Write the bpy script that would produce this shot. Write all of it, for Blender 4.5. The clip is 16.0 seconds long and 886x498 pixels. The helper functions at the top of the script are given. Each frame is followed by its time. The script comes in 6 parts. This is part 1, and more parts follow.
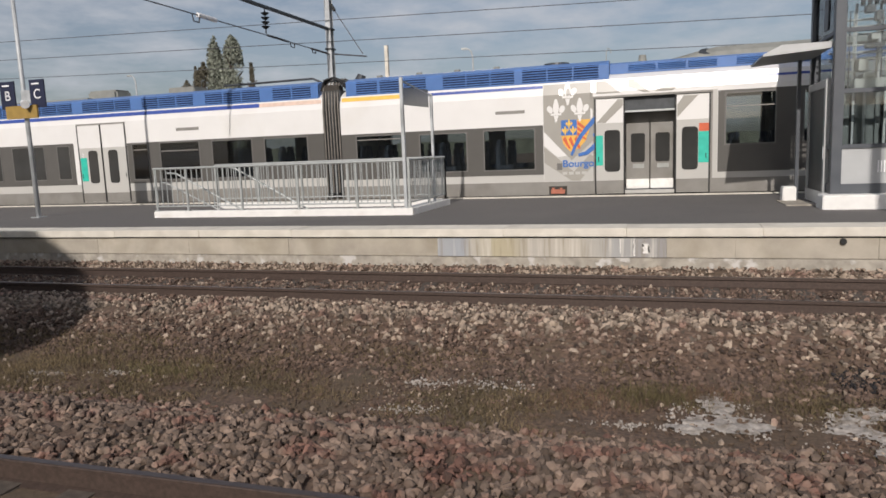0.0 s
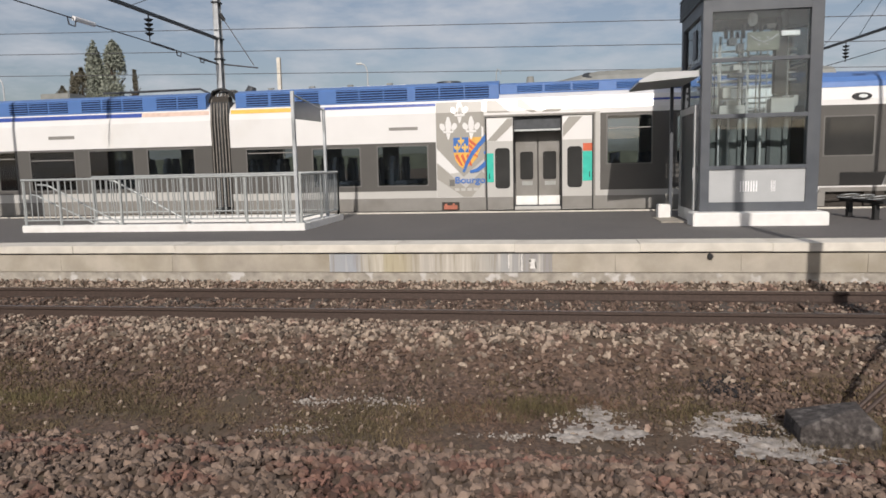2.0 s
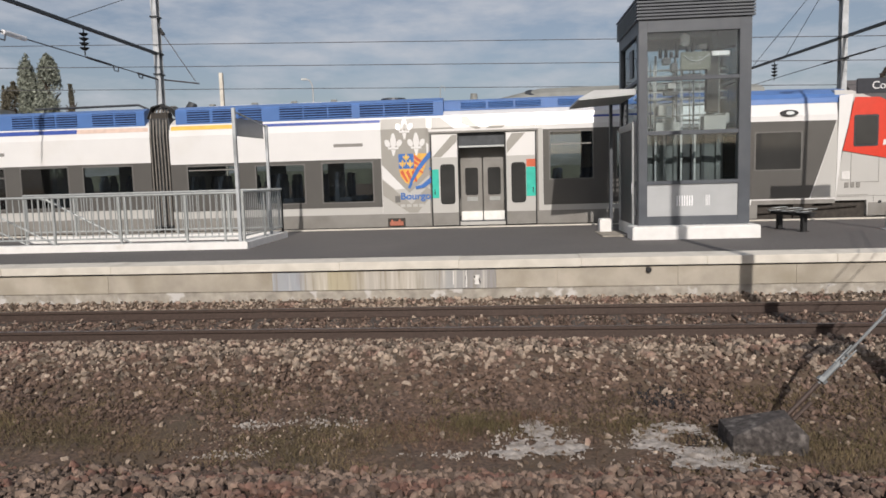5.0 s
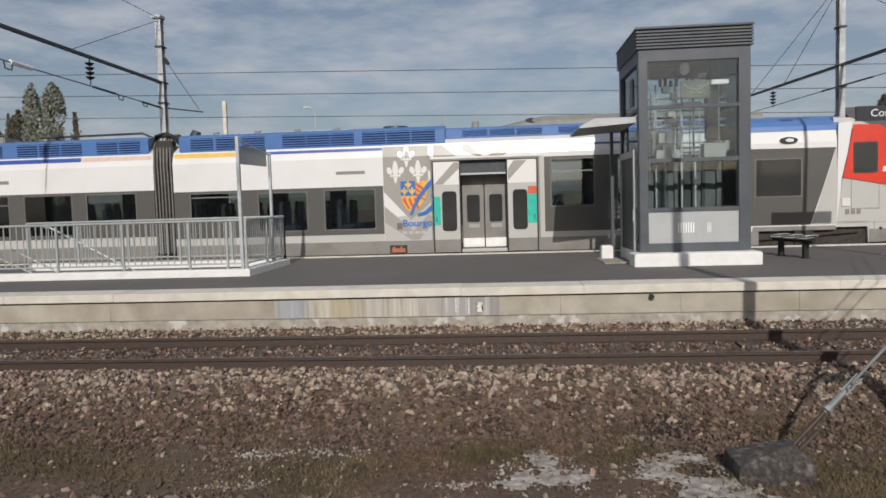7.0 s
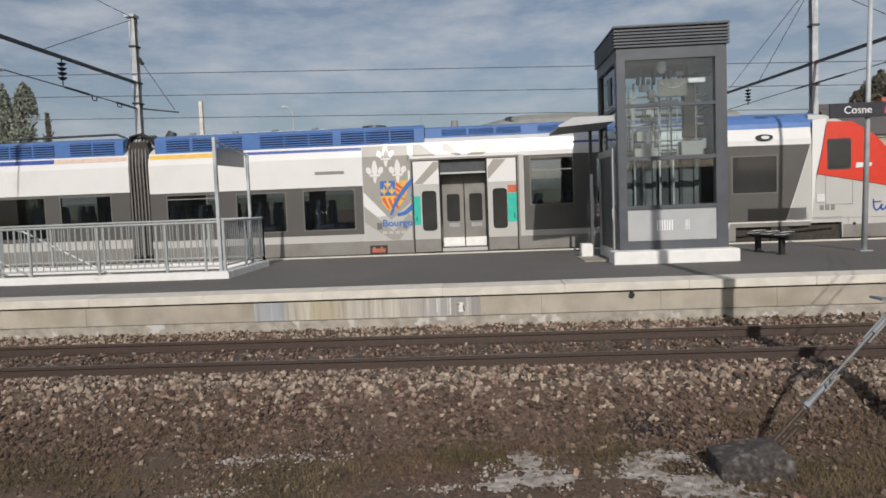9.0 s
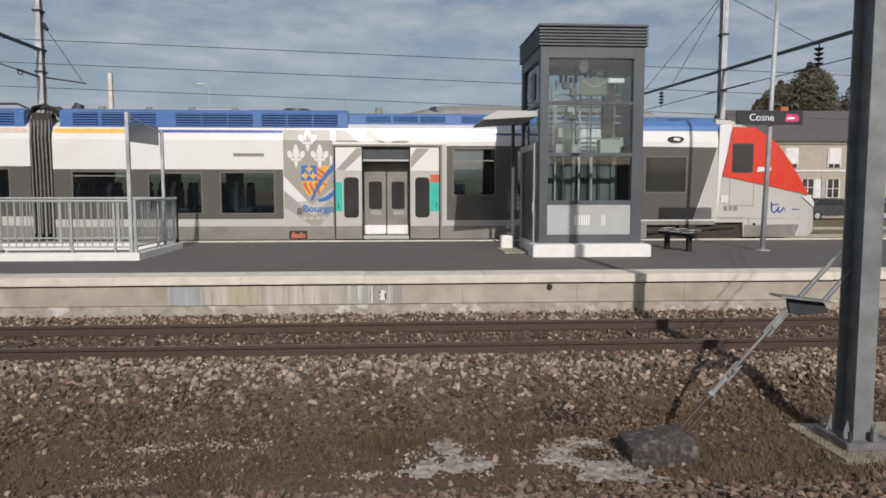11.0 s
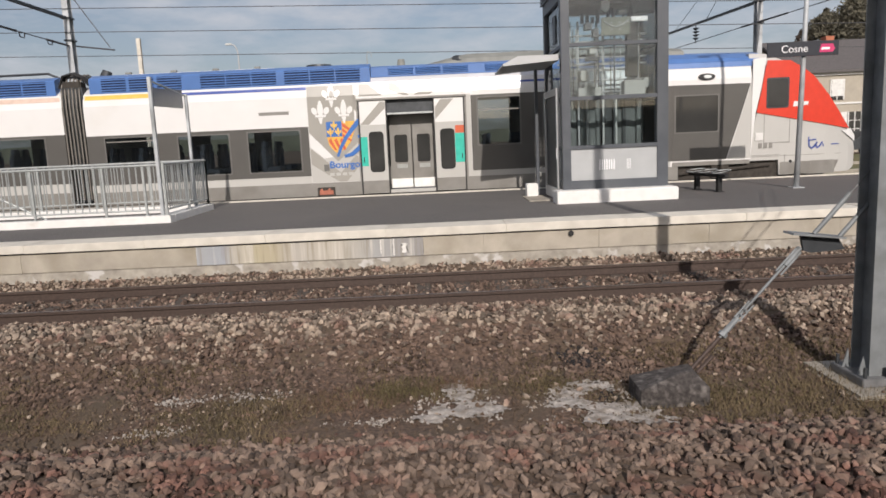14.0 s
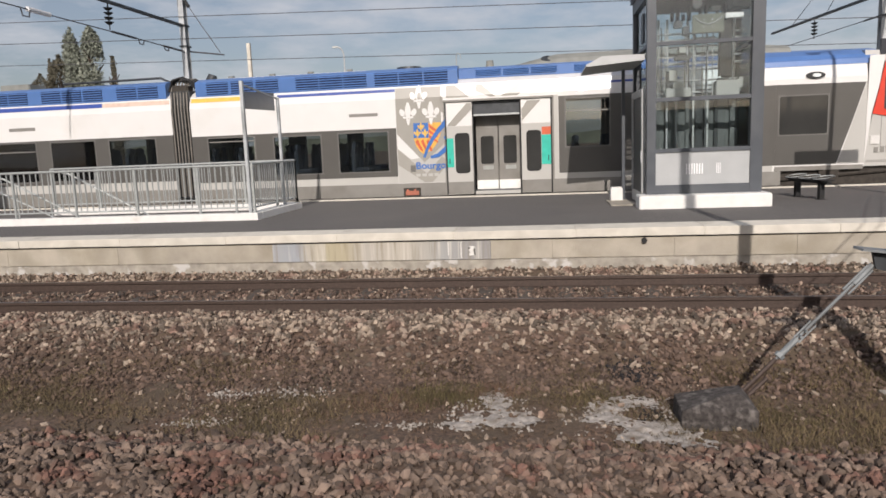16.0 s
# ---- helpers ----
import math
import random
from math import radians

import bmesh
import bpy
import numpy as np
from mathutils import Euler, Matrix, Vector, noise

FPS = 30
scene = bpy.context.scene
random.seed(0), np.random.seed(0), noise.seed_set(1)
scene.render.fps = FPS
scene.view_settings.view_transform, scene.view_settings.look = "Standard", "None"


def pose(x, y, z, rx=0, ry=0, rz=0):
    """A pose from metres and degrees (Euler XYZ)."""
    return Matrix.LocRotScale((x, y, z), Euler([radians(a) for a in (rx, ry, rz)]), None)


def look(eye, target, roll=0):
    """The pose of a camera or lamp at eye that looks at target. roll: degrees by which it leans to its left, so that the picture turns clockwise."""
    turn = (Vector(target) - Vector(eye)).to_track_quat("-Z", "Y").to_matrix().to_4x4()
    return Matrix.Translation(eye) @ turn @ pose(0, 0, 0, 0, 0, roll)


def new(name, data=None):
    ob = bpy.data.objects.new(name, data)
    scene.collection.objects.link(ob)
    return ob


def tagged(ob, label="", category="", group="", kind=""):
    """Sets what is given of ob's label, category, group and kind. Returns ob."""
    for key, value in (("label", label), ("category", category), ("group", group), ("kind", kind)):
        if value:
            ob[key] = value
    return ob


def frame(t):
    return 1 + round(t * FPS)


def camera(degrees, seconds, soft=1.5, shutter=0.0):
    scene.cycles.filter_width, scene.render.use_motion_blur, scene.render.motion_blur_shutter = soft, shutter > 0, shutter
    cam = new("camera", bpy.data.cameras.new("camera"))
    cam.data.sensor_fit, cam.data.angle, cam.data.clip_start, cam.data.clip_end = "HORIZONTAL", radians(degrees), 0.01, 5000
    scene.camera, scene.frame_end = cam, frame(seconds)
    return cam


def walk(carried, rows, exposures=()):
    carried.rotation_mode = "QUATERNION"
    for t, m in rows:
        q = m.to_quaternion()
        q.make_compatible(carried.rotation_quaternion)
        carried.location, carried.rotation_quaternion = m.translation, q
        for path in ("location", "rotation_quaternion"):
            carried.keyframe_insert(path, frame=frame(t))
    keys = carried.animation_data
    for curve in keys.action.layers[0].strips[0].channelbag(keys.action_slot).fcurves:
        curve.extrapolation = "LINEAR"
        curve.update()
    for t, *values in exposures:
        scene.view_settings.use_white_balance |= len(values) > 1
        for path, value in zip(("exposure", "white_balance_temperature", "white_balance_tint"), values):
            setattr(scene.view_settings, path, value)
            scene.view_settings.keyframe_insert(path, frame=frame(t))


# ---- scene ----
cam = camera(64.7, 16.0, soft=1.65)
PATH = [
    (0, (0.53, -9.054, 1.903), (-0.066, -7.164, 1.632), -2.2),
    (0.5, (0.564, -9.035, 1.934), (0.094, -7.105, 1.708), -3.0),
    (1, (0.631, -9.031, 1.962), (0.162, -7.104, 1.706), -2.4),
    (1.5, (0.656, -9.07, 1.94), (0.287, -7.117, 1.725), -0.8),
    (2, (0.608, -9.078, 1.928), (0.3, -7.116, 1.689), -1.3),
    (2.5, (0.628, -9.033, 1.962), (0.449, -7.053, 1.742), -1.6),
    (3, (0.623, -9.025, 1.961), (0.48, -7.04, 1.769), -2.5),
    (3.2, (0.643, -9.026, 1.951), (0.481, -7.042, 1.765), -3.0),
    (5.3, (0.69, -9.084, 1.976), (0.539, -7.1, 1.766), -1.2),
    (5.5, (0.642, -9.08, 1.988), (0.561, -7.096, 1.752), -0.5),
    (6, (0.623, -9.078, 2.006), (0.49, -7.097, 1.764), -1.6),
    (6.5, (0.672, -9.114, 2.005), (0.447, -7.127, 1.937), -1.8),
    (7, (0.669, -9.098, 1.991), (0.504, -7.109, 1.864), -1.7),
    (7.5, (0.693, -9.089, 2.006), (0.533, -7.1, 1.878), -1.4),
    (8, (0.655, -9.103, 1.994), (0.588, -7.106, 1.916), -1.5),
    (8.2, (0.656, -9.09, 2.006), (0.538, -7.096, 1.906), -2.4),
    (10.3, (0.658, -9.05, 2.027), (0.649, -7.056, 1.882), -0.7),
    (10.5, (0.649, -9.059, 2.033), (0.682, -7.062, 1.931), -0.6),
    (11, (0.565, -9.083, 2.023), (0.691, -7.095, 1.853), 0.0),
    (11.5, (0.647, -9.118, 2.021), (0.626, -7.128, 1.825), -0.9),
    (12, (0.737, -9.102, 2.015), (0.751, -7.113, 1.8), -1.2),
    (12.5, (0.737, -9.099, 2.008), (0.84, -7.117, 1.767), -1.7),
    (13, (0.756, -9.093, 2.044), (0.828, -7.113, 1.769), -2.4),
    (13.5, (0.823, -9.134, 2.002), (0.846, -7.155, 1.714), -2.8),
    (14, (0.884, -9.148, 2.012), (0.893, -7.171, 1.707), -2.6),
    (14.5, (0.976, -9.135, 2.006), (0.947, -7.156, 1.721), -0.9),
    (15, (1.069, -9.078, 2.034), (1.052, -7.097, 1.76), -2.2),
    (15.5, (1.165, -8.995, 2.031), (1.059, -7.021, 1.728), -1.8),
    (16, (1.503, -9.057, 2.033), (1.214, -7.099, 1.74), -2.3),
]
walk(cam, [(t, look(e, a, r)) for t, e, a, r in PATH], exposures=[(0, -0.12, 6420, 14), (1.5, -0.04, 6420, 14), (3, -0.08, 6430, 14), (5.5, -0.09, 6400, 14), (6, -0.08, 6400, 14), (6.5, -0.24, 6280, 12), (8, -0.26, 6260, 12), (10.5, -0.26, 6260, 12), (11, -0.24, 6280, 13), (12.5, -0.14, 6360, 14), (14.5, 0.02, 6460, 15), (16, 0.02, 6470, 15)])


# ---- world, sun, exposure ----
SUN_TO = Vector((-0.06, 1.0, -0.58))
world = bpy.data.worlds.new("sky")
scene.world = world
world.use_nodes = True
wn, wl = world.node_tree.nodes, world.node_tree.links
bg = wn["Background"]
sky = wn.new("ShaderNodeTexSky")
sky.sky_type = "NISHITA"
sky.sun_disc = False
sky.sun_elevation = radians(30)
sky.sun_rotation = radians(180)
sky.dust_density = 2.0
coord = wn.new("ShaderNodeTexCoord")
stretch = wn.new("ShaderNodeMapping")
stretch.inputs["Scale"].default_value = (2.0, 2.0, 7.0)
stretch.inputs["Location"].default_value = (2.3, 0.7, 0.1)
puff = wn.new("ShaderNodeTexNoise")
puff.inputs["Scale"].default_value = 3.2
puff.inputs["Detail"].default_value = 10
puff.inputs["Roughness"].default_value = 0.6
cover = wn.new("ShaderNodeValToRGB")
cover.color_ramp.elements[0].color = (0.1, 0.1, 0.1, 1)
cover.color_ramp.elements[0].position = 0.42
cover.color_ramp.elements[1].position = 0.68
cover.color_ramp.elements[1].color = (0.85, 0.85, 0.85, 1)
mixer = wn.new("ShaderNodeMix")
mixer.data_type = "RGBA"
mixer.inputs["B"].default_value = (4.5, 4.75, 5.0, 1)
wl.new(coord.outputs["Generated"], stretch.inputs["Vector"])
wl.new(stretch.outputs["Vector"], puff.inputs["Vector"])
wl.new(puff.outputs["Fac"], cover.inputs["Fac"])
wl.new(cover.outputs["Color"], mixer.inputs["Factor"])
dim = wn.new("ShaderNodeHueSaturation")
dim.inputs["Value"].default_value = 0.64
dim.inputs["Saturation"].default_value = 0.85
wl.new(sky.outputs["Color"], dim.inputs["Color"])
wl.new(dim.outputs["Color"], mixer.inputs["A"])
wl.new(mixer.outputs["Result"], bg.inputs["Color"])
bg.inputs["Strength"].default_value = 0.122

sun = new("sun", bpy.data.lights.new("sun", "SUN"))
sun.data.energy, sun.data.angle, sun.data.color = 3.65, radians(0.6), (1.0, 0.94, 0.85)
sun.matrix_world = look((0, -30, 20), Vector((0, -30, 20)) + SUN_TO)


# ---- materials ----
def material(name, base, rough=0.6, metal=0.0, var=0.12, scale=6.0, bump=0.0, bump_scale=60.0, dirt=None, dirt_at=(0.5, 0.7),
             dirt_scale=1.2, island=0.0, obj_random=0.0, stretch_v=(1, 1, 1), coat=0.0):
    """A procedural surface: base colour with grain, large stains of a second colour, and fine relief."""
    m = bpy.data.materials.new(name)
    m.use_nodes = True
    n, l = m.node_tree.nodes, m.node_tree.links
    b = n["Principled BSDF"]
    b.inputs["Roughness"].default_value, b.inputs["Metallic"].default_value = rough, metal
    b.inputs["Coat Weight"].default_value = coat
    tc = n.new("ShaderNodeTexCoord")
    mp = n.new("ShaderNodeMapping")
    mp.inputs["Scale"].default_value = stretch_v
    l.new(tc.outputs["Object"], mp.inputs["Vector"])
    grain = n.new("ShaderNodeTexNoise")
    grain.inputs["Scale"].default_value, grain.inputs["Detail"].default_value = scale, 6
    l.new(mp.outputs["Vector"], grain.inputs["Vector"])
    ramp = n.new("ShaderNodeValToRGB")
    lo, hi = [max(0, c * (1 - var)) for c in base], [min(1, c * (1 + var)) for c in base]
    ramp.color_ramp.elements[0].position, ramp.color_ramp.elements[0].color = 0.3, (*lo, 1)
    ramp.color_ramp.elements[1].position, ramp.color_ramp.elements[1].color = 0.7, (*hi, 1)
    l.new(grain.outputs["Fac"], ramp.inputs["Fac"])
    colour = ramp.outputs["Color"]
    if dirt:
        stain = n.new("ShaderNodeTexNoise")
        stain.inputs["Scale"].default_value, stain.inputs["Detail"].default_value = dirt_scale, 5
        l.new(mp.outputs["Vector"], stain.inputs["Vector"])
        where = n.new("ShaderNodeMapRange")
        where.inputs["From Min"].default_value, where.inputs["From Max"].default_value = dirt_at
        l.new(stain.outputs["Fac"], where.inputs["Value"])
        mx = n.new("ShaderNodeMix")
        mx.data_type = "RGBA"
        mx.inputs["B"].default_value = (*dirt, 1)
        l.new(where.outputs["Result"], mx.inputs["Factor"])
        l.new(colour, mx.inputs["A"])
        colour = mx.outputs["Result"]
    spread = island or obj_random
    if spread:
        source = n.new("ShaderNodeNewGeometry" if island else "ShaderNodeObjectInfo")
        value = n.new("ShaderNodeMapRange")
        value.inputs["To Min"].default_value, value.inputs["To Max"].default_value = 1 - spread, 1 + spread
        l.new(source.outputs["Random Per Island" if island else "Random"], value.inputs["Value"])
        hsv = n.new("ShaderNodeHueSaturation")
        l.new(value.outputs["Result"], hsv.inputs["Value"])
        l.new(colour, hsv.inputs["Color"])
        colour = hsv.outputs["Color"]
    l.new(colour, b.inputs["Base Color"])
    if bump:
        fine = n.new("ShaderNodeTexNoise")
        fine.inputs["Scale"].default_value, fine.inputs["Detail"].default_value = bump_scale, 4
        l.new(mp.outputs["Vector"], fine.inputs["Vector"])
        bm_ = n.new("ShaderNodeBump")
        bm_.inputs["Strength"].default_value, bm_.inputs["Distance"].default_value = bump, 0.01
        l.new(fine.outputs["Fac"], bm_.inputs["Height"])
        l.new(bm_.outputs["Normal"], b.inputs["Normal"])
    return m


def streaked(name):
    """Concrete panel washed by runs of lime, slate grey and rust that change along its length."""
    m = material(name, (0.44, 0.42, 0.38), 0.85, var=0.1, scale=4, bump=0.2)
    n, l = m.node_tree.nodes, m.node_tree.links
    b = n["Principled BSDF"]
    tc = n.new("ShaderNodeTexCoord")
    sp = n.new("ShaderNodeSeparateXYZ")
    l.new(tc.outputs["Object"], sp.inputs["Vector"])
    warp = n.new("ShaderNodeTexNoise")
    warp.inputs["Scale"].default_value, warp.inputs["Detail"].default_value = 1.0, 3
    mp = n.new("ShaderNodeMapping")
    mp.inputs["Scale"].default_value = (7, 1, 0.5)
    l.new(tc.outputs["Object"], mp.inputs["Vector"])
    l.new(mp.outputs["Vector"], warp.inputs["Vector"])
    along = n.new("ShaderNodeMapRange")
    along.inputs["From Min"].default_value, along.inputs["From Max"].default_value = -3.18, 0.61
    l.new(sp.outputs["X"], along.inputs["Value"])
    push = n.new("ShaderNodeMath")
    push.operation = "MULTIPLY_ADD"
    push.inputs[1].default_value = 0.10
    l.new(warp.outputs["Fac"], push.inputs[0])
    shift = n.new("ShaderNodeMath")
    shift.inputs[1].default_value = -0.05
    l.new(along.outputs["Result"], shift.inputs[0])
    l.new(shift.outputs["Value"], push.inputs[2])
    ramp = n.new("ShaderNodeValToRGB")
    stops = [(0.0, (0.36, 0.37, 0.38)), (0.12, (0.34, 0.36, 0.39)), (0.18, (0.45, 0.42, 0.36)), (0.27, (0.44, 0.39, 0.27)), (0.36, (0.43, 0.38, 0.27)),
             (0.42, (0.44, 0.41, 0.36)), (0.60, (0.47, 0.43, 0.36)), (0.72, (0.42, 0.40, 0.36)), (0.80, (0.37, 0.37, 0.36)), (0.92, (0.31, 0.30, 0.29))]
    e = ramp.color_ramp.elements
    e[0].position, e[0].color = stops[0][0], (*stops[0][1], 1)
    e[1].position, e[1].color = stops[-1][0], (*stops[-1][1], 1)
    for at, c in stops[1:-1]:
        k = e.new(at)
        k.color = (*c, 1)
    l.new(push.outputs["Value"], ramp.inputs["Fac"])
    runs = n.new("ShaderNodeTexNoise")
    runs.inputs["Scale"].default_value, runs.inputs["Detail"].default_value = 1.0, 4
    mq = n.new("ShaderNodeMapping")
    mq.inputs["Scale"].default_value = (16, 1, 0.9)
    l.new(tc.outputs["Object"], mq.inputs["Vector"])
    l.new(mq.outputs["Vector"], runs.inputs["Vector"])
    where = n.new("ShaderNodeMapRange")
    where.inputs["From Min"].default_value, where.inputs["From Max"].default_value = 0.53, 0.70
    where.inputs["To Max"].default_value = 0.75
    l.new(runs.outputs["Fac"], where.inputs["Value"])
    white = n.new("ShaderNodeMix")
    white.data_type = "RGBA"
    white.inputs["B"].default_value = (0.62, 0.59, 0.53, 1)
    l.new(where.outputs["Result"], white.inputs["Factor"])
    l.new(ramp.outputs["Color"], white.inputs["A"])
    dark = n.new("ShaderNodeMapRange")
    dark.inputs["From Min"].default_value, dark.inputs["From Max"].default_value = 0.44, 0.30
    dark.inputs["To Max"].default_value = 0.55
    l.new(runs.outputs["Fac"], dark.inputs["Value"])
    grime = n.new("ShaderNodeMix")
    grime.data_type = "RGBA"
    grime.inputs["B"].default_value = (0.25, 0.21, 0.15, 1)
    l.new(dark.outputs["Result"], grime.inputs["Factor"])
    l.new(white.outputs["Result"], grime.inputs["A"])
    l.new(grime.outputs["Result"], b.inputs["Base Color"])
    return m


def glass(name, tint=(1, 1, 1), clear=0.85, rough=0.02, ior=1.5):
    """A thin pane: mostly clear, with a mirror gloss by angle."""
    m = bpy.data.materials.new(name)
    m.use_nodes = True
    n, l = m.node_tree.nodes, m.node_tree.links
    n.remove(n["Principled BSDF"])
    out = n["Material Output"]
    clear_b, gloss, fres, add = n.new("ShaderNodeBsdfTransparent"), n.new("ShaderNodeBsdfGlossy"), n.new("ShaderNodeFresnel"), n.new("ShaderNodeMixShader")
    clear_b.inputs["Color"].default_value = (*[c * clear for c in tint], 1)
    gloss.inputs["Roughness"].default_value = rough
    fres.inputs["IOR"].default_value = ior
    l.new(fres.outputs["Fac"], add.inputs["Fac"])
    l.new(clear_b.outputs["BSDF"], add.inputs[1])
    l.new(gloss.outputs["BSDF"], add.inputs[2])
    l.new(add.outputs["Shader"], out.inputs["Surface"])
    return m


